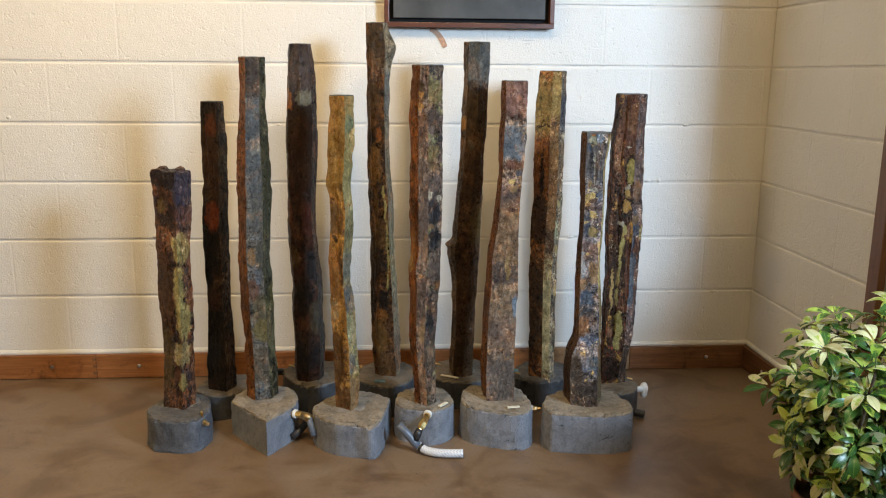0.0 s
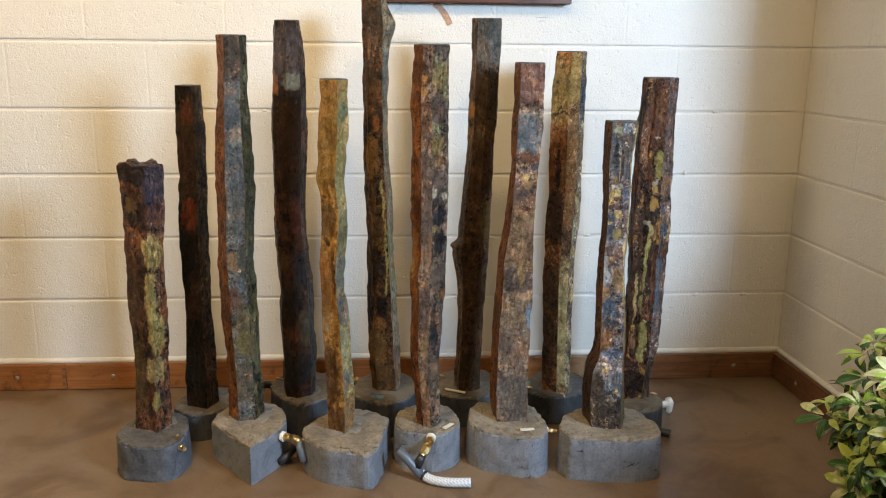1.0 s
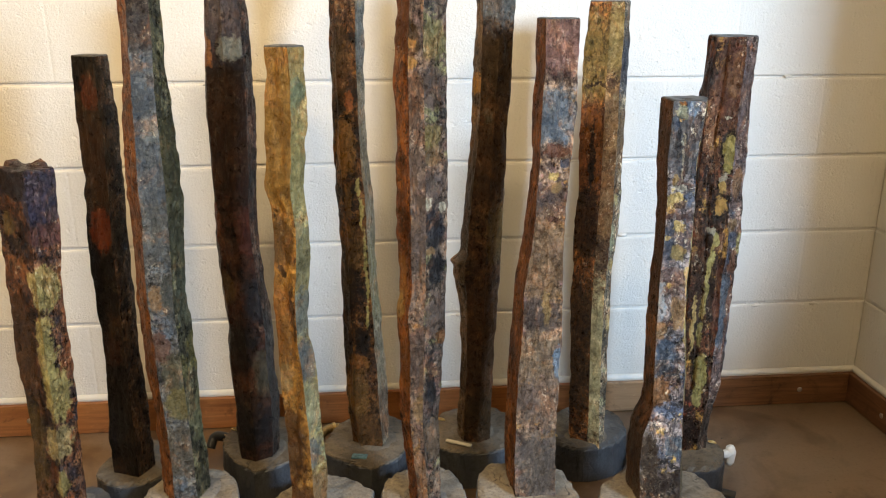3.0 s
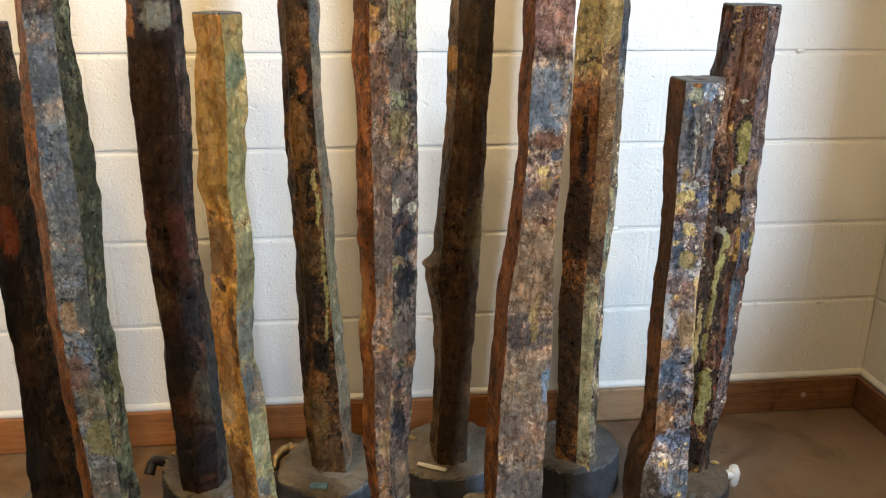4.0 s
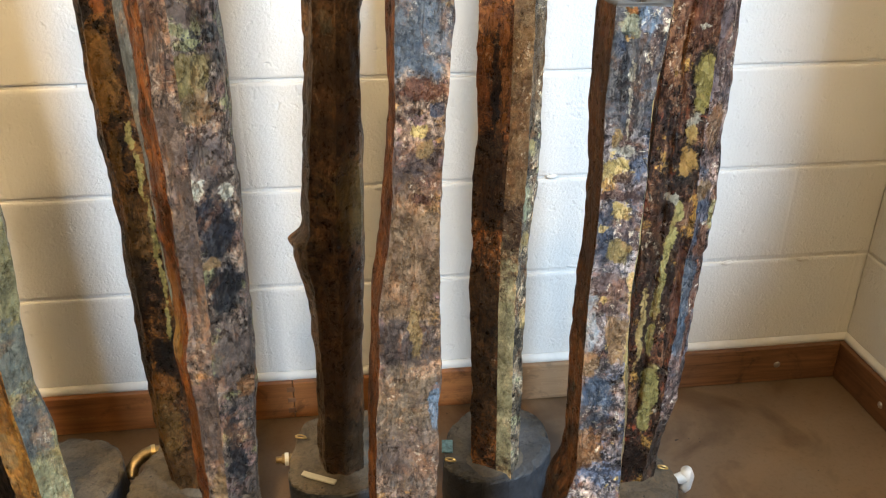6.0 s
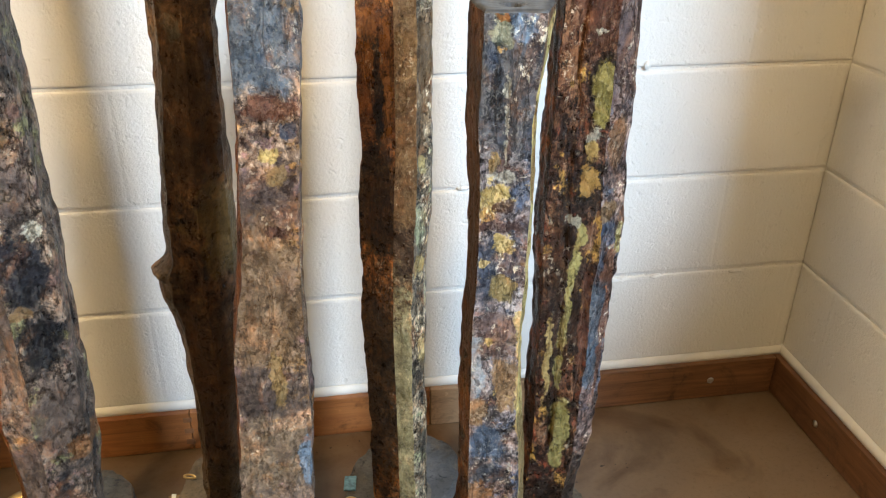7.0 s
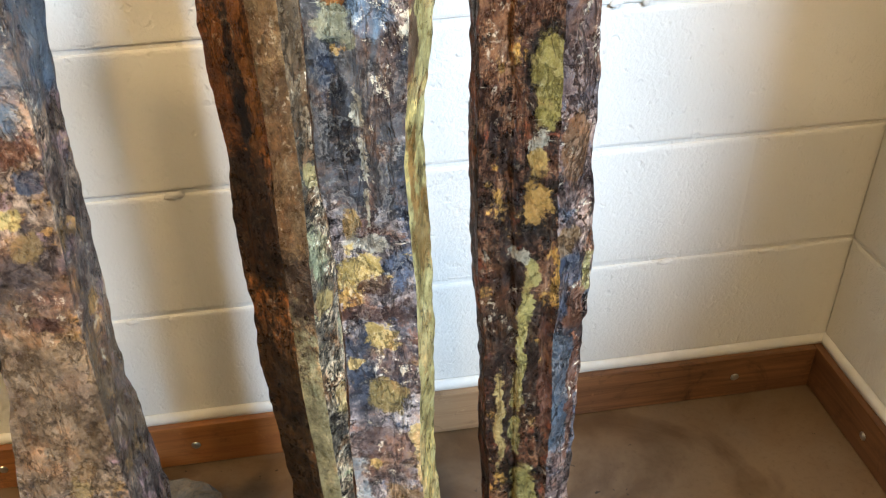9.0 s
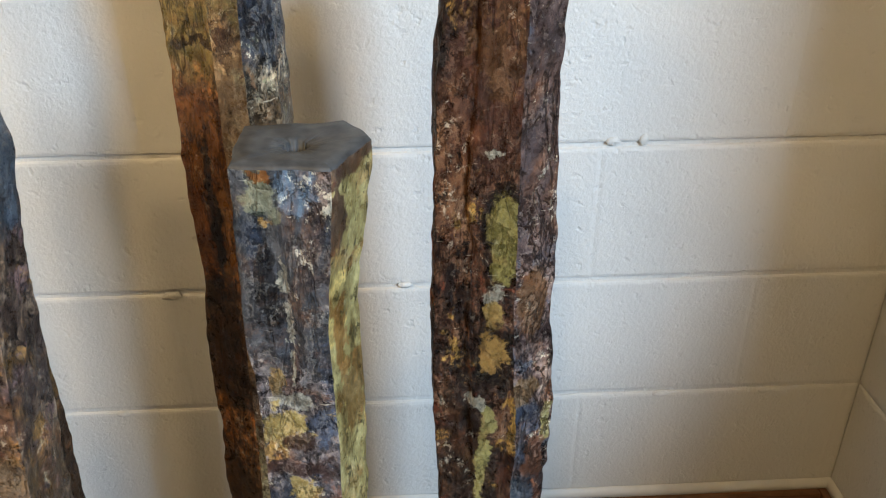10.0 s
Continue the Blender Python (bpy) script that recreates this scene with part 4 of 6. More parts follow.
# the tallest
foot = (-0.05, 2.54)
thing = column("tallest basalt column, dark brown with orange streaks and a knob", foot)
f_left = stone("tallest_column_left", (0.024, 0.015, 0.009), (0.062, 0.036, 0.018), (0.125, 0.074, 0.032), seed=14.0, flecks=0.15, cracks=0.7, blots=(((0.14, 0.085, 0.034), 22, 0.3), (K_BLACK, 18, 0.25)),
               patches=((-0.038, 0.977, 0.020, 0.073, (0.085, 0.056, 0.026)), (-0.021, 0.900, 0.010, 0.020, (0.22, 0.105, 0.034)), (-0.034, 0.807, 0.022, 0.064, (0.175, 0.110, 0.040)), (-0.010, 0.717, 0.006, 0.019, LIME), (-0.004, 0.661, 0.0035, 0.036, LIME), (0.001, 0.576, 0.004, 0.050, LIME), (0.002, 0.504, 0.004, 0.048, LIME), (0.002, 0.422, 0.0035, 0.030, LIME), (-0.020, 0.577, 0.022, 0.047, (0.130, 0.085, 0.036)), (-0.032, 0.692, 0.008, 0.038, (0.155, 0.098, 0.038)),
                        (-0.027, 0.240, 0.026, 0.060, (0.150, 0.102, 0.042)), (-0.043, 0.348, 0.011, 0.052, SOOT), (-0.038, 0.498, 0.014, 0.049, (0.065, 0.045, 0.026)), (-0.010, 0.372, 0.015, 0.025, SOOT), (-0.019, 0.321, 0.020, 0.017, (0.19, 0.105, 0.034)), (-0.02, 0.14, 0.05, 0.05, (0.11, 0.068, 0.03)), (-0.02, 1.17, 0.04, 0.07, (0.085, 0.06, 0.034))))
f_right = stone("tallest_column_right", (0.085, 0.076, 0.062), (0.138, 0.120, 0.098), (0.190, 0.168, 0.140), seed=15.0, flecks=0.25, cracks=0.3, relief=0.7, blots=(((0.085, 0.076, 0.066), 30, 0.25),),
                patches=((0.005, 1.03, 0.04, 0.065, (0.105, 0.112, 0.118)), (0.012, 0.767, 0.05, 0.170, TAUPE), (0.018, 0.502, 0.05, 0.095, (0.138, 0.128, 0.088)), (0.030, 0.322, 0.05, 0.062, (0.165, 0.142, 0.112)), (0.022, 0.186, 0.05, 0.065, (0.105, 0.080, 0.066))))
shaft(thing, [(0.103, -0.0465, 0.0435), (0.134, -0.0490, 0.0460), (0.237, -0.0555, 0.0485), (0.328, -0.0575, 0.0455), (0.417, -0.0595, 0.0425), (0.511, -0.0625, 0.0405), (0.604, -0.0650, 0.0390), (0.696, -0.0670, 0.0400), (0.787, -0.0720, 0.0380), (0.876, -0.0750, 0.0360), (0.965, -0.0745, 0.0355), (1.087, -0.0720, 0.0360), (1.165, -0.0725, 0.0365), (1.238, -0.0755, 0.0335)],
      2.505, 2.545, foot, (190, 235, 304, 5, 80, 130), (f_left, f_left, f_right, f_right, BACK_FACE, BACK_FACE), 1.0, seed=6, groove=1.0, hole=False, bumps=((1.165, 0.045, 350, 0.024, 32),))
concrete_base(thing, [(-0.151, 2.53), (-0.155, 2.46), (-0.048, 2.38, 1), (0.015, 2.425), (0.04, 2.50), (0.025, 2.60), (-0.06, 2.64), (-0.123, 2.60)], 0.106, foot, SHADED_CONCRETE, BROWN_TOP_CONCRETE, 6)

# mauve grey one with the hose
foot = (0.07, 2.335)
thing = column("mauve grey and rust basalt column with a brass elbow and hose", foot)
g_left = stone("mauve_column_left", (0.062, 0.030, 0.014), (0.112, 0.056, 0.024), (0.168, 0.090, 0.038), seed=16.0, flecks=0.15, cracks=0.5, relief=0.8, blots=(((0.165, 0.092, 0.036), 20, 0.25), ((0.045, 0.024, 0.013), 24, 0.25)), streaky=0.6,
               patches=((-0.03, 1.06, 0.03, 0.05, (0.14, 0.07, 0.026)), (-0.045, 0.60, 0.008, 0.05, (0.19, 0.115, 0.045)), (-0.04, 0.42, 0.012, 0.06, (0.15, 0.082, 0.034)), (-0.05, 0.545, 0.008, 0.03, (0.20, 0.155, 0.085))))
g_front = stone("mauve_column_front", (0.066, 0.052, 0.047), (0.112, 0.090, 0.080), (0.165, 0.136, 0.120), seed=17.0, flecks=0.2, cracks=0.6, blots=(((0.125, 0.094, 0.088), 20, 0.35), ((0.07, 0.058, 0.054), 26, 0.25), ((0.16, 0.11, 0.06), 30, 0.15)),
                patches=((-0.028, 1.040, 0.022, 0.035, (0.070, 0.045, 0.020)), (-0.028, 0.995, 0.014, 0.011, (0.22, 0.15, 0.055)), (-0.024, 1.03, 0.010, 0.008, (0.20, 0.13, 0.045)), (-0.021, 0.930, 0.016, 0.050, (0.110, 0.080, 0.066)), (-0.018, 0.804, 0.014, 0.036, (0.150, 0.118, 0.105)), (-0.008, 0.699, 0.022, 0.058, (0.138, 0.115, 0.112)), (-0.013, 0.581, 0.022, 0.054, (0.142, 0.118, 0.108)), (-0.015, 0.440, 0.022, 0.059, (0.120, 0.094, 0.086)), (-0.012, 0.338, 0.014, 0.031, (0.190, 0.145, 0.095)), (0.0, 0.17, 0.04, 0.06, (0.17, 0.120, 0.085))))
g_right = stone("mauve_column_right", (0.056, 0.047, 0.044), (0.105, 0.086, 0.078), (0.160, 0.134, 0.118), seed=18.0, flecks=0.22, cracks=0.7, blots=(((0.125, 0.092, 0.088), 20, 0.3), ((0.045, 0.045, 0.048), 22, 0.25), ((0.14, 0.135, 0.090), 24, 0.25)),
                patches=((0.016, 1.035, 0.024, 0.035, (0.165, 0.152, 0.088)), (0.013, 0.954, 0.022, 0.034, (0.098, 0.078, 0.072)), (0.009, 0.869, 0.017, 0.024, (0.160, 0.132, 0.070)), (0.014, 0.834, 0.017, 0.018, (0.150, 0.108, 0.066)), (0.017, 0.785, 0.020, 0.028, (0.125, 0.100, 0.095)), (0.016, 0.698, 0.020, 0.040, (0.024, 0.028, 0.040)), (0.016, 0.620, 0.018, 0.026, (0.024, 0.026, 0.034)), (0.008, 0.657, 0.009, 0.009, TAN), (0.002, 0.749, 0.006, 0.009, CHALK), (0.030, 0.739, 0.005, 0.009, CHALK),
                         (0.015, 0.532, 0.020, 0.040, (0.120, 0.096, 0.088)), (0.006, 0.396, 0.010, 0.060, (0.024, 0.026, 0.034)), (0.010, 0.264, 0.018, 0.048, (0.150, 0.118, 0.095)), (0.03, 0.48, 0.014, 0.016, (0.17, 0.10, 0.055))))
shaft(thing, [(0.105, 0.0660, 0.0330), (0.213, 0.0600, 0.0370), (0.308, 0.0550, 0.0390), (0.402, 0.0570, 0.0410), (0.483, 0.0605, 0.0465), (0.526, 0.0585, 0.0495), (0.569, 0.0635, 0.0455), (0.653, 0.0640, 0.0480), (0.818, 0.0650, 0.0490), (0.979, 0.0630, 0.0490), (1.058, 0.0640, 0.0460), (1.109, 0.0655, 0.0445)],
      2.236, 2.26, foot, (185, 238, 272, 335, 30, 120), (g_left, g_front, g_right, g_right, BACK_FACE, BACK_FACE), 1.0, seed=7, groove=0.9)
concrete_base(thing, [(-0.028, 2.275), (-0.018, 2.228), (0.023, 2.20), (0.089, 2.182), (0.142, 2.225), (0.148, 2.29), (0.118, 2.362), (0.055, 2.375), (-0.008, 2.34)], 0.110, foot, SIDE_CONCRETE, TOP_CONCRETE, 7)

# dark one with a knob
foot = (0.21, 2.565)
thing = column("tall dark brown basalt column with a blue-grey tip and side knob", foot)
h_front = stone("knobbed_column_front", (0.040, 0.025, 0.017), (0.074, 0.047, 0.030), (0.116, 0.077, 0.049), cracks=0.3, seed=19.0, flecks=0.15, blots=(((0.085, 0.06, 0.034), 24, 0.25), ((0.030, 0.022, 0.017), 20, 0.25)),
                patches=((0.023, 1.125, 0.06, 0.07, (0.110, 0.120, 0.130)), (0.010, 0.96, 0.05, 0.08, (0.062, 0.046, 0.034)), (0.017, 0.774, 0.05, 0.090, (0.068, 0.045, 0.030)), (0.004, 0.871, 0.009, 0.015, (0.105, 0.100, 0.090)), (0.028, 0.615, 0.022, 0.075, (0.118, 0.092, 0.048)), (0.004, 0.349, 0.06, 0.140, (0.080, 0.052, 0.033)), (0.0, 0.16, 0.05, 0.06, (0.066, 0.048, 0.030))))
h_left = stone("knobbed_column_left", (0.045, 0.034, 0.025), (0.080, 0.060, 0.043), (0.120, 0.092, 0.068), seed=20.0, flecks=0.15, cracks=0.3, relief=0.6,
               patches=((-0.016, 0.935, 0.010, 0.022, (0.25, 0.165, 0.055)), (-0.03, 0.70, 0.03, 0.13, (0.085, 0.064, 0.048))))
shaft(thing, [(0.083, 0.1995, 0.0375), (0.110, 0.1975, 0.0395), (0.216, 0.2015, 0.0395), (0.323, 0.2040, 0.0380), (0.414, 0.2075, 0.0425), (0.491, 0.2065, 0.0455), (0.605, 0.2095, 0.0475), (0.698, 0.2150, 0.0430), (0.790, 0.2200, 0.0400), (0.880, 0.2250, 0.0380), (0.969, 0.2280, 0.0410), (1.056, 0.2305, 0.0395), (1.141, 0.2310, 0.0400), (1.181, 0.2310, 0.0390)],
      2.53, 2.5, foot, (180, 225, 275, 330, 15, 75, 130), (h_left, h_front, h_front, h_front, BACK_FACE, BACK_FACE, BACK_FACE), 1.0, seed=8, hole=False, bumps=((0.548, 0.012, 200, 0.019, 38), (0.520, 0.026, 198, 0.013, 42), (0.49, 0.045, 195, 0.006, 45)))
concrete_base(thing, [(0.106, 2.515), (0.12, 2.47), (0.184, 2.447), (0.27, 2.465), (0.312, 2.54), (0.29, 2.645), (0.20, 2.675), (0.126, 2.64)], 0.095, foot, SHADED_CONCRETE, BROWN_TOP_CONCRETE, 8)

# lilac one
foot = (0.31, 2.36)
thing = column("lilac grey pitted basalt column with a blue band and rust side", foot)
i_front = stone("lilac_column_front", (0.058, 0.040, 0.036), (0.132, 0.104, 0.088), (0.225, 0.18, 0.152), (0.40, 0.35, 0.30), cracks=0.5, seed=21.0, flecks=0.32, blots=(((0.165, 0.12, 0.125), 24, 0.35), ((0.075, 0.060, 0.058), 30, 0.28), ((0.20, 0.135, 0.070), 24, 0.25)),
                patches=((0.02, 1.02, 0.06, 0.05, (0.165, 0.105, 0.100)), (0.012, 0.89, 0.06, 0.05, SLATE), (0.014, 0.827, 0.026, 0.013, RED), (0.031, 0.804, 0.010, 0.008, NAVY), (-0.004, 0.728, 0.05, 0.04, (0.095, 0.075, 0.075)), (0.006, 0.779, 0.010, 0.007, YELLOW), (0.016, 0.758, 0.012, 0.011, (0.20, 0.15, 0.085)), (-0.007, 0.615, 0.045, 0.095, (0.152, 0.112, 0.078)), (0.009, 0.692, 0.015, 0.005, MAROON),
                         (-0.018, 0.505, 0.05, 0.034, (0.085, 0.072, 0.072)), (-0.001, 0.518, 0.008, 0.034, (0.205, 0.155, 0.085)), (-0.016, 0.420, 0.05, 0.05, (0.165, 0.135, 0.108)), (0.024, 0.405, 0.007, 0.034, SKY), (-0.011, 0.330, 0.06, 0.05, (0.14, 0.115, 0.105)), (-0.01, 0.17, 0.06, 0.09, (0.13, 0.12, 0.12))))
shaft(thing, [(0.099, 0.2905, 0.0505), (0.197, 0.2870, 0.0520), (0.292, 0.2890, 0.0510), (0.386, 0.2915, 0.0495), (0.469, 0.2985, 0.0505), (0.555, 0.2990, 0.0470), (0.641, 0.3075, 0.0395), (0.726, 0.3135, 0.0365), (0.811, 0.3210, 0.0370), (0.894, 0.3235, 0.0395), (0.977, 0.3260, 0.0380), (1.067, 0.3270, 0.0370)],
      2.275, 2.345, foot, ((-1.0, 0.9), (-0.86, -1.0), (1.0, -0.92), (1.04, 0.8), (0.1, 1.1)), (RUST, i_front, i_front, BACK_FACE, BACK_FACE), 1.0, seed=9, hole=False)
concrete_base(thing, [(0.173, 2.259), (0.182, 2.209), (0.225, 2.172), (0.33, 2.134), (0.380, 2.179), (0.38, 2.264), (0.355, 2.344), (0.25, 2.379), (0.19, 2.334)], 0.115, foot, SIDE_CONCRETE, TOP_CONCRETE, 9, 1.03)

# ochre topped one
foot = (0.475, 2.535)
thing = column("dark basalt column with an ochre top and pale green streak", foot)
j_left = stone("ochre_topped_left", (0.060, 0.030, 0.014), (0.165, 0.083, 0.032), (0.27, 0.145, 0.055), seed=22.0, flecks=0.3, blots=(((0.23, 0.118, 0.045), 26, 0.45), (K_BLACK, 22, 0.12)),
               patches=((-0.025, 0.985, 0.06, 0.10, (0.205, 0.168, 0.078)), (-0.01, 0.925, 0.03, 0.004, (0.06, 0.035, 0.016)), (-0.03, 0.79, 0.05, 0.10, (0.135, 0.062, 0.024)), (-0.014, 0.785, 0.009, 0.09, EMBER), (-0.035, 0.83, 0.010, 0.05, EMBER), (-0.026, 0.77, 0.006, 0.07, SOOT), (-0.035, 0.62, 0.05, 0.075, (0.052, 0.034, 0.021)), (-0.04, 0.33, 0.05, 0.19, UMBER)))
j_strip = stone("pale_streak_face", (0.1092, 0.0728, 0.0437), (0.2257, 0.1602, 0.0990), (0.3494, 0.2694, 0.1820), cracks=0.25, seed=29.0, flecks=0.5, blots=(((0.06, 0.035, 0.022), 26, 0.4), ((0.20, 0.19, 0.14), 24, 0.25)),
                patches=((0.0, 0.69, 0.05, 0.12, (0.155, 0.105, 0.062)), (-0.004, 0.548, 0.05, 0.05, (0.065, 0.042, 0.032)), (-0.010, 0.29, 0.05, 0.195, (0.285, 0.265, 0.185)), (0.0, 0.86, 0.05, 0.06, TAN), (0.0, 1.02, 0.10, 0.07, (0.19, 0.16, 0.08))))
j_right = stone("ochre_topped_right", (0.0620, 0.0552, 0.0484), (0.1518, 0.1310, 0.1104), (0.3036, 0.2622, 0.2138), seed=23.0, flecks=0.75, blots=(((0.15, 0.10, 0.065), 20, 0.35), ((0.045, 0.04, 0.04), 26, 0.35), ((0.24, 0.24, 0.18), 24, 0.2)),
                patches=((0.024, 0.586, 0.008, 0.032, SAGE), (0.029, 0.679, 0.007, 0.014, PALE), (0.024, 0.531, 0.008, 0.017, STRAW), (0.026, 0.388, 0.005, 0.024, STRAW), (0.034, 0.80, 0.03, 0.08, (0.15, 0.105, 0.065)), (0.03, 0.97, 0.05, 0.06, NAVY), (0.012, 1.0, 0.006, 0.03, CHALK)))
shaft(thing, [(0.082, 0.4670, 0.0426), (0.116, 0.4665, 0.0421), (0.222, 0.4660, 0.0436), (0.327, 0.4645, 0.0431), (0.417, 0.4635, 0.0452), (0.512, 0.4650, 0.0457), (0.607, 0.4680, 0.0497), (0.700, 0.4730, 0.0467), (0.791, 0.4735, 0.0482), (0.881, 0.4740, 0.0457), (0.970, 0.4750, 0.0467), (1.097, 0.4800, 0.0436)],
      2.490, 2.535, foot, ((-1.0, -0.2), (-0.12, -0.75), (0.42, -1.0), (0.88, -0.45), (1.0, 0.2), (0.5, 1.0), (-0.6, 0.9)), (j_left, j_strip, j_right, j_right, BACK_FACE, BACK_FACE, BACK_FACE), 1.0, seed=10, hole=False, fine=1.35)
concrete_base(thing, [(0.38, 2.51), (0.405, 2.468), (0.457, 2.450), (0.53, 2.47), (0.578, 2.53), (0.568, 2.63), (0.48, 2.66), (0.405, 2.61)], 0.09, foot, SHADED_CONCRETE, GREY_TOP_CONCRETE, 10)

# slate and yellow one
foot = (0.56, 2.30)
thing = column("slate grey basalt column with yellow patches and a rust brown side", foot)
K_LOW = ((-0.010, 0.582, 0.03, 0.028, MAUVE), (-0.022, 0.572, 0.006, 0.006, YELLOW), (-0.033, 0.533, 0.010, 0.044, (0.19, 0.215, 0.25)), (0.001, 0.518, 0.016, 0.031, TAN), (-0.032, 0.481, 0.013, 0.019, TAN), (-0.021, 0.440, 0.021, 0.021, (0.062, 0.090, 0.135)), (0.016, 0.541, 0.005, 0.10, STRAW),
         (-0.026, 0.401, 0.03, 0.018, (0.055, 0.060, 0.075)), (-0.035, 0.355, 0.026, 0.028, (0.20, 0.12, 0.06)), (-0.05, 0.20, 0.02, 0.08, UMBER), (0.0, 0.25, 0.02, 0.02, SLATE), (0.0, 0.15, 0.06, 0.05, (0.065, 0.050, 0.045)))
K_HIGH = ((-0.010, 0.86, 0.04, 0.08, (0.085, 0.090, 0.105)), (0.010, 0.910, 0.013, 0.012, SKY), (-0.013, 0.905, 0.011, 0.012, (0.21, 0.21, 0.165)), (-0.011, 0.919, 0.008, 0.003, EMBER), (-0.015, 0.888, 0.0035, 0.005, GOLD), (-0.021, 0.872, 0.0065, 0.018, NAVY), (-0.017, 0.845, 0.0075, 0.030, (0.040, 0.038, 0.042)), (-0.006, 0.852, 0.003, 0.013, CHALK), (-0.004, 0.815, 0.0016, 0.020, CHALK), (-0.008, 0.788, 0.0016, 0.018, CHALK),
                         (-0.020, 0.774, 0.006, 0.012, (0.22, 0.16, 0.075)), (-0.009, 0.760, 0.018, 0.0045, (0.27, 0.26, 0.24)), (-0.016, 0.739, 0.017, 0.017, YELLOW), (-0.005, 0.727, 0.011, 0.007, MAROON), (-0.026, 0.717, 0.009, 0.005, GOLD), (-0.012, 0.706, 0.030, 0.008, MAROON), (-0.014, 0.655, 0.030, 0.036, NAVY), (-0.007, 0.686, 0.010, 0.011, YELLOW), (-0.027, 0.665, 0.006, 0.006, STRAW),
                         (-0.004, 0.634, 0.013, 0.018, (0.20, 0.165, 0.085)))


def slate_yellow(name, patches):
    return stone(name, (0.0779, 0.0708, 0.0779), (0.1475, 0.1333, 0.1440), (0.2301, 0.2124, 0.2183), (0.52, 0.50, 0.46), cracks=0.7, seed=24.0, flecks=0.55, blots=(((0.13, 0.085, 0.075), 20, 0.35), ((0.085, 0.10, 0.14), 18, 0.4), ((0.30, 0.24, 0.12), 26, 0.15), ((0.035, 0.032, 0.036), 26, 0.3)), patches=patches)


k_front, k_front_low = slate_yellow("slate_yellow_front", K_HIGH), slate_yellow("slate_yellow_foot", K_LOW)
k_left = stone("slate_yellow_left", (0.036, 0.022, 0.015), (0.074, 0.044, 0.027), (0.118, 0.074, 0.044), (0.24, 0.15, 0.08), flecks=0.2, seed=2.0, blots=(((0.110, 0.062, 0.030), 18, 0.3),), cracks=0.5, relief=0.8,
               patches=((-0.05, 0.75, 0.03, 0.18, (0.090, 0.056, 0.034)), (-0.05, 0.20, 0.05, 0.09, (0.060, 0.045, 0.038))))
k_right = stone("slate_yellow_right", (0.135, 0.115, 0.066), (0.190, 0.170, 0.104), (0.235, 0.215, 0.140), seed=25.0, flecks=0.15, cracks=0.15, relief=0.6, blots=(((0.17, 0.12, 0.06), 26, 0.08), ((0.245, 0.205, 0.112), 14, 0.4)),
                patches=((0.02, 0.37, 0.06, 0.10, (0.170, 0.135, 0.085)), (0.02, 0.20, 0.08, 0.12, (0.078, 0.064, 0.056)), (0.027, 0.900, 0.006, 0.034, MAROON), (0.038, 0.922, 0.03, 0.008, MAROON), (0.030, 0.750, 0.006, 0.028, (0.165, 0.115, 0.055)), (0.040, 0.752, 0.004, 0.022, (0.10, 0.10, 0.085)), (0.024, 0.80, 0.004, 0.035, (0.22, 0.14, 0.06))))
shaft(thing, [(0.089, 0.5495, 0.0540), (0.136, 0.5460, 0.0565), (0.209, 0.5425, 0.0570), (0.271, 0.5450, 0.0545), (0.314, 0.5565, 0.0430), (0.396, 0.5555, 0.0420), (0.477, 0.5540, 0.0385), (0.564, 0.5550, 0.0365), (0.648, 0.5600, 0.0365), (0.733, 0.5620, 0.0365), (0.816, 0.5605, 0.0370), (0.922, 0.5680, 0.0425)],
      2.240, 2.322, foot, ((-0.96, 0.80), (-0.92, -0.70), (0.50, -0.90), (0.96, 0.25), (0.63, 0.96)), (k_left, k_front, k_right, BACK_FACE, BACK_FACE), 1.0, seed=11, lower=(1, k_front_low, 0.606), fine=1.45, rough=0.9, seams=((((-0.016, 0.895), (-0.010, 0.86), (-0.004, 0.82), (-0.007, 0.78)), 0.006, 0.006),))
concrete_base(thing, [(0.412, 2.186), (0.422, 2.131), (0.455, 2.113), (0.569, 2.096), (0.645, 2.106), (0.672, 2.131), (0.682, 2.196), (0.645, 2.286), (0.55, 2.321), (0.455, 2.276)], 0.120, foot, SIDE_CONCRETE, TOP_CONCRETE, 11, 1.02)

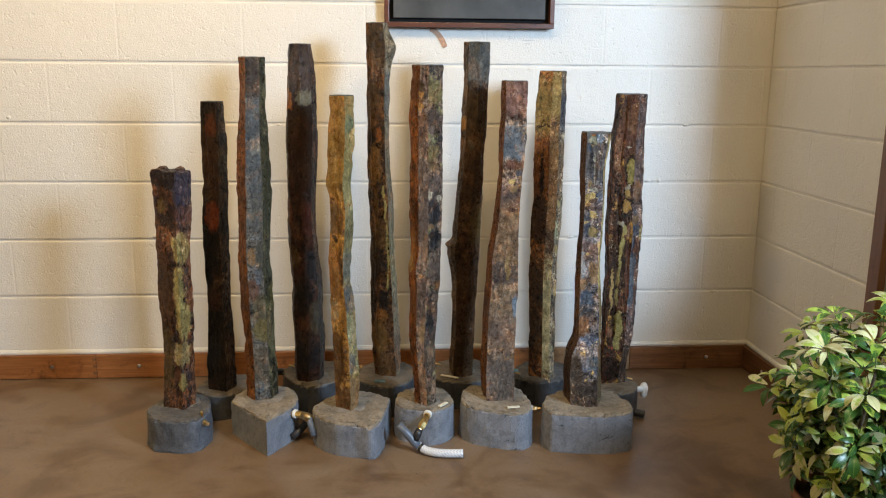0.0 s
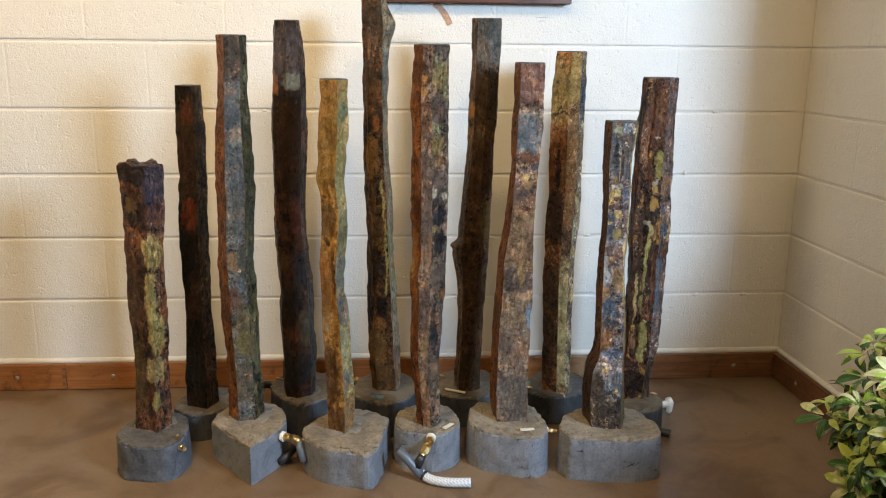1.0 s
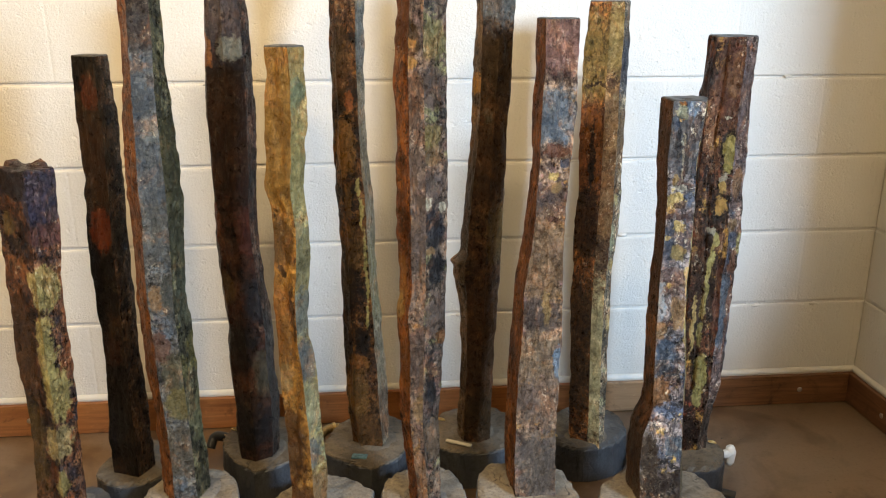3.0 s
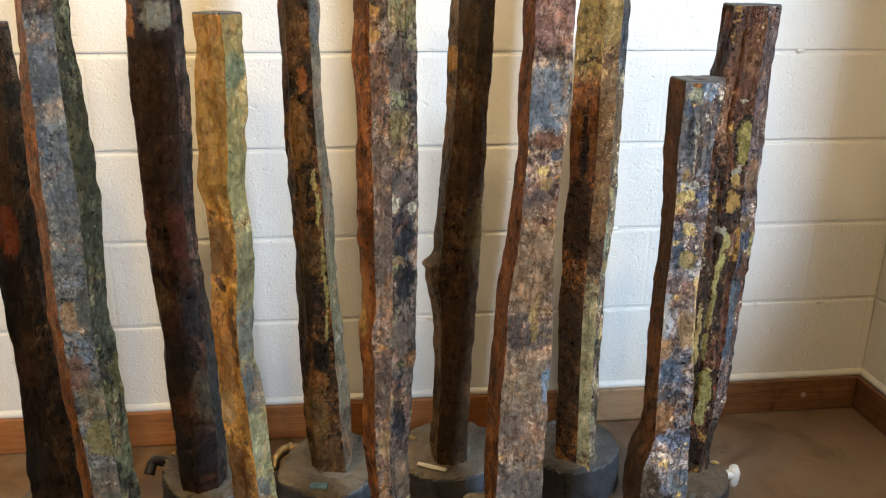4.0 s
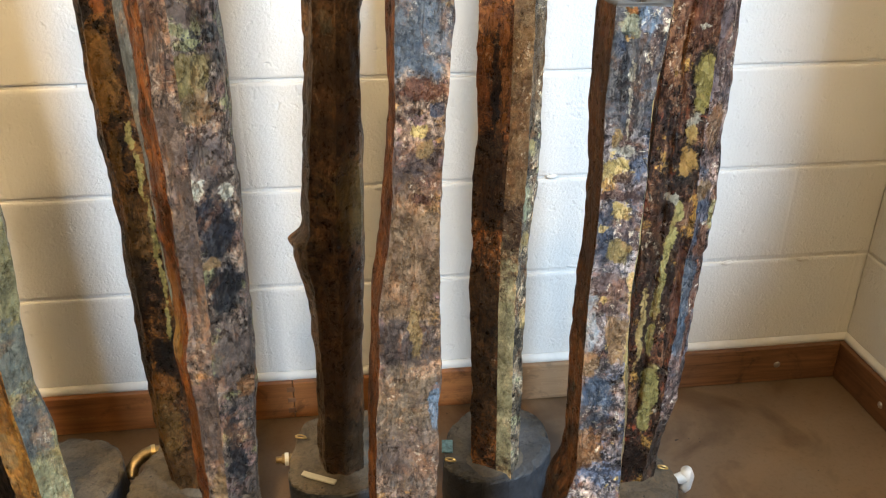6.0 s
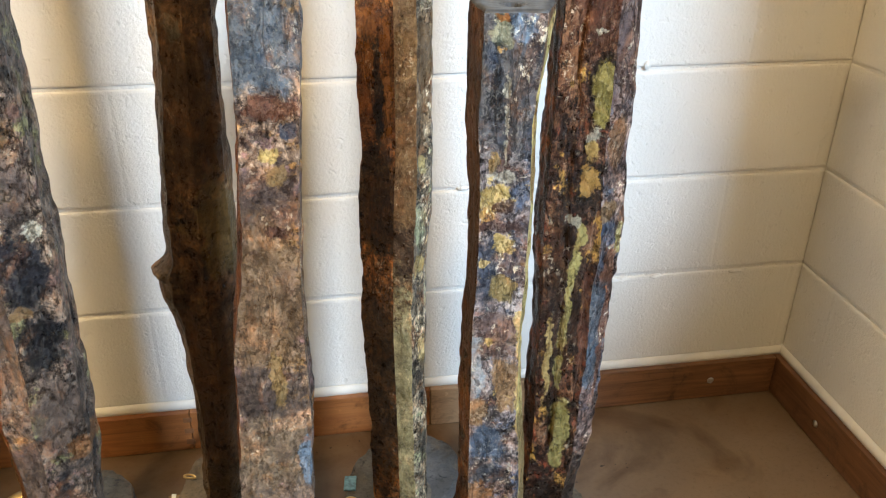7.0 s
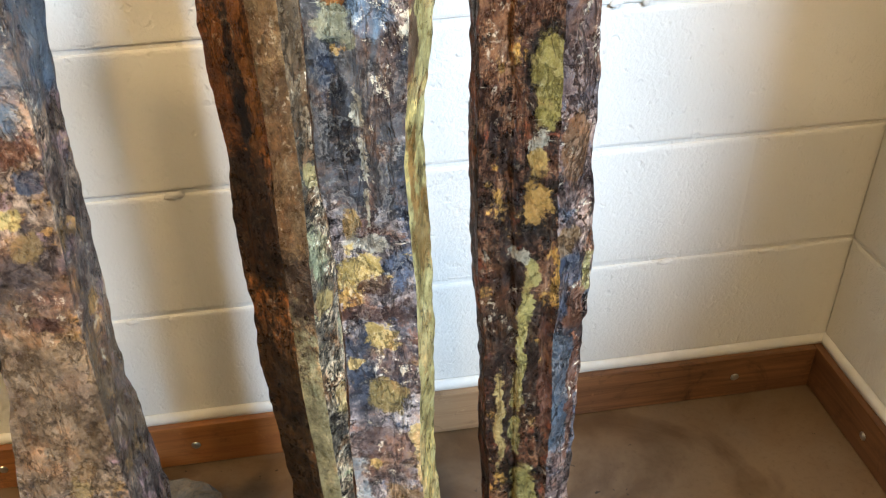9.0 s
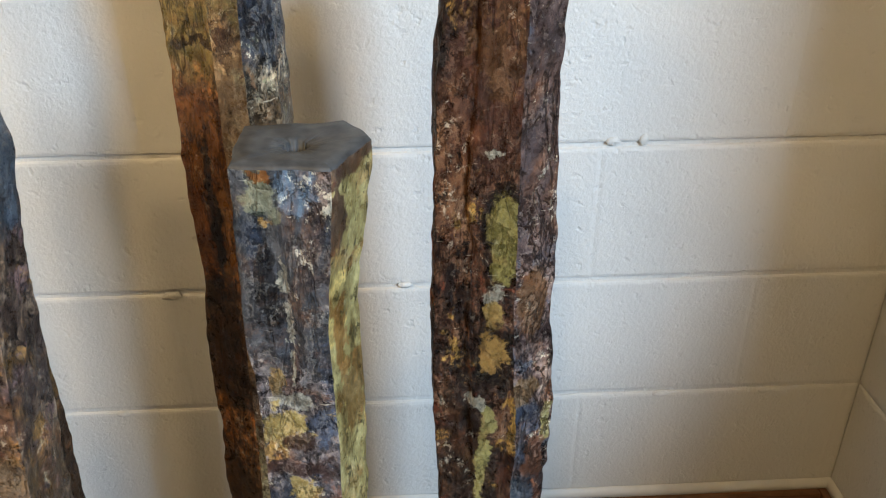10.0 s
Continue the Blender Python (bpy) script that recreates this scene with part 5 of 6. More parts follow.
# red-brown one at the end of the row
foot = (0.71, 2.455)
thing = column("red-brown and mauve basalt column with olive yellow oval spots", foot)
l_left = stone("red_column_left", (0.0234, 0.0117, 0.0078), (0.065, 0.0312, 0.0169), (0.1235, 0.0611, 0.0325), seed=26.0, flecks=0.2, blots=((K_BLACK, 20, 0.35),))
l_front = stone("red_column_front", (0.030, 0.018, 0.014), (0.085, 0.048, 0.034), (0.145, 0.094, 0.066), (0.46, 0.42, 0.37), seed=27.0, flecks=0.38, streaky=0.55, cracks=0.6, blots=(((0.14, 0.058, 0.036), 22, 0.35), ((0.032, 0.022, 0.020), 24, 0.4), ((0.24, 0.165, 0.065), 28, 0.2)),
                patches=((-0.013, 0.93, 0.030, 0.09, (0.108, 0.058, 0.042)), (-0.03, 0.52, 0.026, 0.14, (0.045, 0.032, 0.028)), (-0.004, 0.796, 0.020, 0.046, SOOT), (-0.004, 0.796, 0.0140, 0.037, OLIVE), (-0.011, 0.746, 0.009, 0.010, CHALK), (-0.012, 0.726, 0.009, 0.014, OCHRE),
                         (-0.012, 0.684, 0.019, 0.030, SOOT), (-0.014, 0.688, 0.012, 0.020, GOLD), (-0.016, 0.870, 0.009, 0.0022, CHALK), (-0.013, 0.609, 0.007, 0.015, LIME), (-0.018, 0.575, 0.0055, 0.030, LIME), (-0.021, 0.531, 0.005, 0.034, LIME), (-0.024, 0.463, 0.006, 0.042, LIME), (-0.024, 0.391, 0.0055, 0.030, LIME),
                         (-0.014, 0.300, 0.018, 0.052, SOOT), (-0.014, 0.300, 0.0125, 0.044, LIME), (-0.017, 0.235, 0.010, 0.026, LIME), (-0.024, 0.632, 0.010, 0.009, CHALK), (-0.042, 0.409, 0.005, 0.075, STRAW), (0.003, 0.472, 0.008, 0.08, RED)))
l_right = stone("red_column_right", (0.060, 0.045, 0.047), (0.140, 0.108, 0.106), (0.21, 0.172, 0.165), (0.48, 0.45, 0.42), seed=28.0, flecks=0.7, streaky=0.7, blots=(((0.15, 0.080, 0.050), 24, 0.25), ((0.085, 0.095, 0.125), 18, 0.35), ((0.05, 0.04, 0.042), 28, 0.3)),
                patches=((0.026, 0.88, 0.03, 0.12, MAUVE), (0.022, 0.736, 0.012, 0.034, (0.16, 0.10, 0.06)), (0.016, 0.642, 0.012, 0.016, TAN), (0.018, 0.615, 0.016, 0.012, NAVY), (0.040, 0.600, 0.006, 0.024, LIME), (0.030, 0.561, 0.010, 0.030, (0.16, 0.085, 0.055)), (0.016, 0.444, 0.022, 0.09, SLATE), (0.033, 0.43, 0.004, 0.10, RED), (0.01, 0.15, 0.05, 0.08, (0.055, 0.043, 0.038))))
shaft(thing, [(0.063, 0.6970, 0.0450), (0.137, 0.6950, 0.0460), (0.241, 0.7025, 0.0515), (0.344, 0.7035, 0.0535), (0.434, 0.7045, 0.0545), (0.529, 0.7040, 0.0550), (0.622, 0.7020, 0.0570), (0.712, 0.6985, 0.0545), (0.801, 0.6990, 0.0550), (0.889, 0.7010, 0.0530), (0.976, 0.7025, 0.0495), (1.030, 0.7030, 0.0480)],
      2.440, 2.420, foot, ((-0.95, 0.45), (-0.96, -0.50), (0.35, -0.72), (0.98, -0.38), (0.7, 0.9), (-0.6, 1.05)), (l_left, l_front, l_right, BACK_FACE, BACK_FACE, BACK_FACE), 1.0, seed=12, groove=1.0, fine=1.45, seams=((((-0.031, 1.03), (-0.033, 0.927), (-0.038, 0.877), (-0.043, 0.822), (-0.035, 0.783), (-0.039, 0.735), (-0.038, 0.693), (-0.034, 0.60), (-0.031, 0.45), (-0.032, 0.25)), 0.0045, 0.008), (((0.006, 0.66), (0.004, 0.55), (0.008, 0.45), (0.004, 0.33)), 0.004, 0.005)))
concrete_base(thing, [(0.773, 2.41), (0.74, 2.35), (0.685, 2.335), (0.63, 2.36), (0.608, 2.42), (0.635, 2.50), (0.70, 2.53), (0.76, 2.49)][::-1], 0.09, foot, SHADED_CONCRETE, BROWN_TOP_CONCRETE, 12)

# ---- picture on the wall ----
picture = tagged(new("picture"), "dark grey picture in a reddish brown wooden frame", "picture")
picture.location = (0.235, WALL_Y, 1.50)
FRAME_WOOD = timber("picture_frame_timber", (0.085, 0.028, 0.016), (0.16, 0.058, 0.030), "x", 0.35)
GAP_BLACK = plain("black_gap_backing", (0.006, 0.006, 0.006), 0.95)
CANVAS = plain("dark_grey_canvas", (0.048, 0.050, 0.050), 0.6, 0, 0.5, 7)
hw, hh, w = 0.288, 0.26, 0.016
for x0, z0, x1, z1 in ((-hw, -hh, hw, -hh + w), (-hw, hh - w, hw, hh), (-hw, -hh + w, -hw + w, hh - w), (hw - w, -hh + w, hw, hh - w)):
    part("frame_bar", box_bm(x0, -0.042, z0, x1, -0.004, z1, 0.002), FRAME_WOOD, picture)
iw = hw - w
ih = hh - w
# black strips that paint the dark of the gap around the canvas
for x0, z0, x1, z1 in ((-iw, -ih, iw, -ih + 0.014), (-iw, ih - 0.014, iw, ih), (-iw, -ih + 0.014, -iw + 0.014, ih - 0.014), (iw - 0.014, -ih + 0.014, iw, ih - 0.014)):
    part("inner_frame", box_bm(x0, -0.010, z0, x1, -0.004, z1), GAP_BLACK, picture, "black inner frame")
part("canvas", box_bm(-iw + 0.014, -0.03, -ih + 0.014, iw - 0.014, -0.006, ih - 0.014, 0.002), CANVAS, picture, "dark grey canvas")


# ---- marks on the wall under the picture ----
bm = bmesh.new()
path = spline([(0.104, 0, 1.238), (0.122, 0, 1.226), (0.140, 0, 1.205), (0.155, 0, 1.176)], 6)
rows = []
for i, q in enumerate(path):
    t = (path[min(i + 1, len(path) - 1)] - path[max(i - 1, 0)]).normalized()
    n = Vector((-t.z, 0, t.x)) * (0.009 + 0.0015 * noise.noise(q * 60))
    rows.append([bm.verts.new(q + n * k + Vector((0, d, 0))) for k, d in ((-1, 0), (-1, -0.002), (1, -0.002), (1, 0))])
for r0, r1 in zip(rows, rows[1:]):
    for k in range(3):
        bm.faces.new((r0[k], r0[k + 1], r1[k + 1], r1[k]))
for r in (rows[0], rows[-1]):
    bm.faces.new(r)
TAPE = plain("brown_tape", (0.46, 0.27, 0.17), 0.6, 0, 0.35, 140)
tape = tagged(part("tape_strip", bm, TAPE, None), "torn strip of brown tape stuck on the block wall", "tape")
tape.location = (0, WALL_Y - 0.0003, 0)

PENCIL = plain("pencil_grey", (0.50, 0.50, 0.50), 0.8, 0, 0.1)
note = tagged(new("wall_note"), "small faint grey pencilled note on the wall", "note")
note.location = (0.442, WALL_Y - 0.0012, 1.198)
for row, (w0, w1) in enumerate(((-0.020, 0.018), (-0.014, 0.008))):
    x = w0
    k = 0
    while x < w1:
        w = 0.005 + 0.002 * (k % 3)
        part("writing_bar", box_bm(x, -0.0004, 0.002 - row * 0.011, min(x + w, w1), 0.0004, 0.0048 - row * 0.011), PENCIL, note)
        x += w + 0.0022
        k += 1

crack_bm = tube_bm(spline([(-0.028, 0, 1.205), (-0.018, 0, 1.207), (-0.010, 0, 1.219), (0.004, 0, 1.225), (0.020, 0, 1.236)], 5), 0.0008, 5)
crack = tagged(part("hairline_crack", crack_bm, PENCIL, wall_north, "thin dark crack in the paint"))
crack.location = (0, WALL_Y - 0.0002, 0)

# drips and pits in the wall paint
for bx, bz, bw, bh in ((1.173, 0.297, 0.014, 0.005), (1.007, 0.298, 0.012, 0.005), (0.935, 0.716, 0.006, 0.007), (0.895, 0.715, 0.009, 0.005), (-0.86, 0.52, 0.011, 0.008), (-1.32, 0.93, 0.008, 0.006), (0.298, 0.503, 0.013, 0.006), (0.19, 0.297, 0.010, 0.005), (1.02, 0.915, 0.010, 0.005), (-0.42, 0.91, 0.008, 0.004), (0.62, 0.508, 0.011, 0.004)):
    bm = bmesh.new()
    bmesh.ops.create_uvsphere(bm, u_segments=12, v_segments=8, radius=1.0)
    for v in bm.verts:
        v.co += Vector((0.35, 0.2, 0.5)) * noise.noise(v.co * 1.4 + Vector((bx * 9, bz * 7, 0)))
    bmesh.ops.transform(bm, matrix=Matrix.Translation((bx, WALL_Y, bz)) @ Matrix.Diagonal((bw, 0.0035, bh, 1)), verts=bm.verts[:])
    part("paint_drip", bm, BLOCK, wall_north, smooth=True)

# ---- fittings on the bases ----


def cyl(a, b, r, sides=16, bm=None):
    return tube_bm([a, b], r, sides, bm)


def local(thing, *points):
    o = thing.location
    return [(p[0] - o.x, p[1] - o.y, p[2]) for p in points]


def nut(thing, a, b, r, label, mat=None):
    """A hexagon nut or plug between two points."""
    a, b = local(thing, a, b)
    a, b = Vector(a), Vector(b)
    m1, m2 = a.lerp(b, 0.18), a.lerp(b, 0.82)
    ob = part("brass_fitting", tube_bm([a, m1, m2, b], [r * 0.86, r, r, r * 0.86], 6), mat or BRASS, thing, label)
    part("pipe_end", tube_bm([b, b + (b - a) * 0.45], r * 0.6, 14), mat or BRASS, ob)
    return ob


cols = [o for o in scene.collection.objects if o.name.split(".")[0] == "basalt_fountain"]
c_a, c_b, c_c, c_d, c_e, c_f, c_g, c_h, c_i, c_j, c_k, c_l = cols

nut(c_a, (-0.608, 2.225, 0.074), (-0.586, 2.200, 0.077), 0.0095, "brass plug")
part("brass_stub", cyl(*local(c_a, (-0.597, 2.206, 0.094), (-0.594, 2.200, 0.112)), 0.004), BRASS, c_a)
# elbow and tee that join two bases
fitting = nut(c_c, (-0.338, 2.236, 0.086), (-0.305, 2.224, 0.086), 0.011, "brass elbow")
part("white_collar", cyl(*local(c_c, (-0.330, 2.234, 0.086), (-0.323, 2.231, 0.086)), 0.0135), WHITE_PLASTIC, fitting, "white plastic collar")
part("tee", tube_bm(local(c_c, (-0.304, 2.222, 0.086), (-0.290, 2.212, 0.085), (-0.280, 2.206, 0.078)), [0.011, 0.013, 0.012], 14), DULL_BRASS, c_c, "tarnished brass tee", True)
part("pipe", tube_bm(local(c_c, (-0.284, 2.208, 0.084), (-0.276, 2.200, 0.058), (-0.267, 2.190, 0.034)), [0.010, 0.011, 0.0105], 14), GREY_PLASTIC, c_c, "grey plastic pipe stub", True)
part("pipe", tube_bm(local(c_c, (-0.300, 2.262, 0.040), (-0.318, 2.240, 0.026), (-0.338, 2.220, 0.016)), [0.011, 0.011, 0.0105], 14), BLACK_PLASTIC, c_c, "black plastic pipe stub", True)
nut(c_e, (-0.246, 2.215, 0.083), (-0.268, 2.214, 0.083), 0.010, "brass plug")
# front elbow with the hose
fitting = nut(c_g, (0.070, 2.196, 0.098), (0.062, 2.160, 0.092), 0.0105, "brass plug")
part("white_collar", cyl(*local(c_g, (0.069, 2.188, 0.097), (0.067, 2.180, 0.0955)), 0.013), WHITE_PLASTIC, fitting, "white plastic collar")
fitting = nut(c_g, (0.060, 2.158, 0.090), (0.044, 2.140, 0.072), 0.012, "brass elbow")
part("barb", tube_bm(local(c_g, (0.043, 2.139, 0.071), (0.036, 2.134, 0.058), (0.030, 2.130, 0.040)), [0.010, 0.012, 0.010], 14), BLACK_PLASTIC, c_g, "black barb", True)
part("pipe", tube_bm(local(c_g, (-0.020, 2.146, 0.082), (0.004, 2.140, 0.060), (0.026, 2.132, 0.034), (0.040, 2.128, 0.022)), [0.0115, 0.012, 0.0125, 0.012], 16), GREY_PLASTIC, c_g, "blue-grey plastic pipe stub", True)
HOSE, ht, hp = material("braided_hose")
w1 = node(ht, "ShaderNodeTexWave", Vector=coords(ht, (1, 1, 1), turn=(0.6, 0.3, 0.9)), Scale=55.0).outputs["Fac"]
w2 = node(ht, "ShaderNodeTexWave", Vector=coords(ht, (1, 1, 1), turn=(-0.6, 0.4, -0.9)), Scale=55.0).outputs["Fac"]
braid = maths(ht, "MAXIMUM", ramp(ht, w1, (0.45, 0.0), (0.75, 1.0)), ramp(ht, w2, (0.45, 0.0), (0.75, 1.0)))
ht.links.new(mix(ht, braid, (0.40, 0.42, 0.45), (0.66, 0.68, 0.71)), hp.inputs["Base Color"])
hp.inputs["Roughness"].default_value = 0.22
bump(ht, hp, braid, 0.4, 0.0008)
hose = part("hose", tube_bm(local(c_g, *spline([(0.036, 2.132, 0.024), (0.058, 2.118, 0.0145), (0.085, 2.104, 0.013), (0.120, 2.096, 0.013), (0.166, 2.094, 0.013)], 8)), 0.0125, 20), HOSE, c_g, "clear braided plastic hose", True)
part("hose_clamp", cyl(*local(c_g, (0.044, 2.127, 0.020), (0.050, 2.123, 0.0175)), 0.0138, 18), BLACK_PLASTIC, hose, "black hose clamp")
fitting = nut(c_i, (0.372, 2.205, 0.100), (0.398, 2.200, 0.101), 0.0085, "tarnished brass plug", DULL_BRASS)
part("white_collar", cyl(*local(c_i, (0.380, 2.2035, 0.1003), (0.386, 2.2024, 0.1005)), 0.0095), WHITE_PLASTIC, fitting, "white plastic collar")
# stubs behind
fitting = nut(c_h, (0.112, 2.572, 0.070), (0.088, 2.570, 0.072), 0.010, "brass stub with a white collar", DULL_BRASS)
part("white_collar", cyl(*local(c_h, (0.100, 2.571, 0.071), (0.093, 2.5705, 0.0715)), 0.012), WHITE_PLASTIC, fitting, "white plastic collar")
part("elbow", tube_bm(local(c_f, *spline([(-0.125, 2.605, 0.085), (-0.152, 2.598, 0.088), (-0.172, 2.578, 0.080), (-0.176, 2.560, 0.064)], 6)), 0.011, 16), DULL_BRASS, c_f, "tarnished copper elbow", True)
part("brass_ring", cyl(*local(c_f, (-0.146, 2.600, 0.088), (-0.139, 2.602, 0.0872)), 0.0135, 18), BRASS, c_f)
part("elbow", tube_bm(local(c_d, *spline([(-0.375, 2.560, 0.088), (-0.402, 2.572, 0.092), (-0.428, 2.580, 0.088), (-0.437, 2.566, 0.066)], 6)), 0.0115, 16), BLACK_PLASTIC, c_d, "black plastic elbow", True)
nut(c_d, (-0.384, 2.564, 0.090), (-0.402, 2.572, 0.092), 0.0125, "tarnished brass nut", DULL_BRASS)
# loops of wire cast into the tops
for th, x, y, z in ((c_h, 0.124, 2.588, 0.098), (c_j, 0.388, 2.500, 0.092), (c_l, 0.755, 2.435, 0.092), (c_d, -0.372, 2.555, 0.112)):
    ring = [(x + 0.009 * math.cos(t), y + 0.004 * math.sin(t), z + 0.004 + 0.006 * math.sin(t * 0.5)) for t in (2 * math.pi * k / 16 for k in range(17))]
    part("wire_loop", tube_bm(local(th, *ring), 0.0018, 8, caps=False), BRASS, th, "small brass loop", True)
# white capped outlet and black foot of the end base
part("outlet", tube_bm(local(c_l, (0.765, 2.445, 0.055), (0.795, 2.450, 0.056), (0.812, 2.452, 0.060)), [0.009, 0.010, 0.012], 14), WHITE_PLASTIC, c_l, "white plastic outlet", True)
part("outlet_cap", tube_bm(local(c_l, (0.808, 2.451, 0.074), (0.812, 2.452, 0.060), (0.810, 2.451, 0.036), (0.806, 2.450, 0.028)), [0.010, 0.0125, 0.0115, 0.008], 14), WHITE_PLASTIC, c_l, "white plastic cap", True)
part("black_plug", cyl(*local(c_l, (0.752, 2.352, 0.016), (0.778, 2.338, 0.014)), 0.012), BLACK_PLASTIC, c_l, "black rubber plug")


def strip(thing, a, b, w, mat, label):
    a, b = (Vector(q) for q in local(thing, a, b))
    bm = box_bm(-(b - a).length / 2, -w / 2, -0.0015, (b - a).length / 2, w / 2, 0.002, 0.0006)
    ob = part("name_tag", bm, mat, thing, label)
    ob.location = (a + b) / 2
    ob.rotation_euler = (0, 0, math.atan2(b.y - a.y, b.x - a.x))


BLUE_STICKER = plain("blue_sticker", (0.10, 0.20, 0.26), 0.6, 0, 0.5, 160)
strip(c_h, (0.129, 2.498, 0.099), (0.186, 2.468, 0.099), 0.011, TAG_PAPER, "beige plastic tag lying on the base")
strip(c_g, (0.103, 2.203, 0.113), (0.129, 2.232, 0.113), 0.011, TAG_PAPER, "beige plastic tag lying on the base")
strip(c_i, (0.305, 2.176, 0.117), (0.343, 2.180, 0.117), 0.010, TAG_PAPER, "beige plastic tag lying on the base")
strip(c_j, (0.386, 2.528, 0.093), (0.390, 2.560, 0.093), 0.020, BLUE_STICKER, "worn blue sticker on the base")
strip(c_f, (-0.092, 2.430, 0.109), (-0.058, 2.424, 0.109), 0.018, BLUE_STICKER, "worn blue sticker on the base")

# grout skirts where the shafts meet their bases
GROUT = concrete("grey_grout", (0.12, 0.105, 0.088), (0.23, 0.205, 0.172), (0.28, 0.225, 0.155), 0.85, 0.35, 2.0)
for th, x, y, r, z, sd in ((c_a, -0.672, 2.300, 0.062, 0.098, 1), (c_c, -0.428, 2.322, 0.066, 0.108, 2), (c_d, -0.300, 2.475, 0.062, 0.112, 3), (c_e, -0.170, 2.244, 0.050, 0.100, 4), (c_f, -0.045, 2.515, 0.062, 0.105, 5),
                           (c_g, 0.066, 2.256, 0.052, 0.110, 6), (c_h, 0.200, 2.540, 0.054, 0.094, 7), (c_i, 0.292, 2.300, 0.066, 0.114, 8), (c_j, 0.467, 2.510, 0.056, 0.089, 9), (c_l, 0.700, 2.445, 0.060, 0.089, 10)):
    bm = bmesh.new()
    ringv = []
    for k in range(28):
        t = 2 * math.pi * k / 28
        f = 1 + 0.20 * noise.noise(Vector((math.cos(t) * 1.3, math.sin(t) * 1.3, sd))) + 0.10 * noise.noise(Vector((math.cos(t) * 6, math.sin(t) * 6, sd)))
        ringv.append([bm.verts.new((x + math.cos(t) * r * f * q - th.location.x, y + math.sin(t) * r * f * q - th.location.y, z + dz)) for q, dz in ((1.06, -0.005), (0.94, 0.0005), (0.84, 0.003 + 0.003 * noise.noise(Vector((t, sd, 1)))), (0.5, 0.006))])
    for k in range(28):
        for j in range(3):
            bm.faces.new((ringv[k][j], ringv[(k + 1) % 28][j], ringv[(k + 1) % 28][j + 1], ringv[k][j + 1]))
    part("grout_skirt", bm, GROUT if th in (c_a, c_c, c_e, c_g, c_i) else BROWN_TOP_CONCRETE, th, "rough grey grout", True)

# ---- potted umbrella plant ----
LEAF, lt, lp = material("variegated_leaf")
uv = lt.nodes.new("ShaderNodeTexCoord").outputs["UV"]
us = node(lt, "ShaderNodeSeparateXYZ", Vector=uv)
geo = lt.nodes.new("ShaderNodeNewGeometry")
isl = geo.outputs["Random Per Island"]
ob_r = lt.nodes.new("ShaderNodeObjectInfo").outputs["Random"]
edge = maths(lt, "MULTIPLY", maths(lt, "ABSOLUTE", maths(lt, "SUBTRACT", us.outputs[0], 0.5)), 2.0)
nz = noise_of(lt, node(lt, "ShaderNodeMapping", Vector=coords(lt, kind="Object"), Scale=(1, 1, 1)).outputs[0], 38.0, 5, 0.6, 0.6)
amount = maths(lt, "ADD", maths(lt, "ADD", maths(lt, "MULTIPLY", edge, 0.12), maths(lt, "MULTIPLY", isl, 0.80)), maths(lt, "MULTIPLY_ADD", nz, 0.9, -0.45))
amount = maths(lt, "ADD", amount, maths(lt, "MULTIPLY_ADD", ob_r, 0.5, -0.05))
green = mix(lt, nz, (0.010, 0.042, 0.006), (0.055, 0.150, 0.018))
lime = mix(lt, isl, (0.19, 0.31, 0.030), (0.46, 0.50, 0.085))
lc = mix(lt, ramp(lt, amount, (0.50, 0.0), (0.56, 1.0)), green, lime)
lc = mix(lt, ramp(lt, amount, (0.78, 0.0), (0.86, 1.0)), lc, (0.55, 0.53, 0.27))
rib = ramp(lt, edge, (0.02, 0.5), (0.10, 0.0))
lc = mix(lt, rib, lc, (0.24, 0.32, 0.08))
lt.links.new(lc, lp.inputs["Base Color"])
lp.inputs["Roughness"].default_value = 0.33
lp.inputs["Subsurface Weight"].default_value = 0.0
STEM = plain("green_stem", (0.13, 0.16, 0.05), 0.6, 0, 0.3, 60)
BARK = plain("plant_bark", (0.13, 0.095, 0.06), 0.8, 0, 0.3, 60)


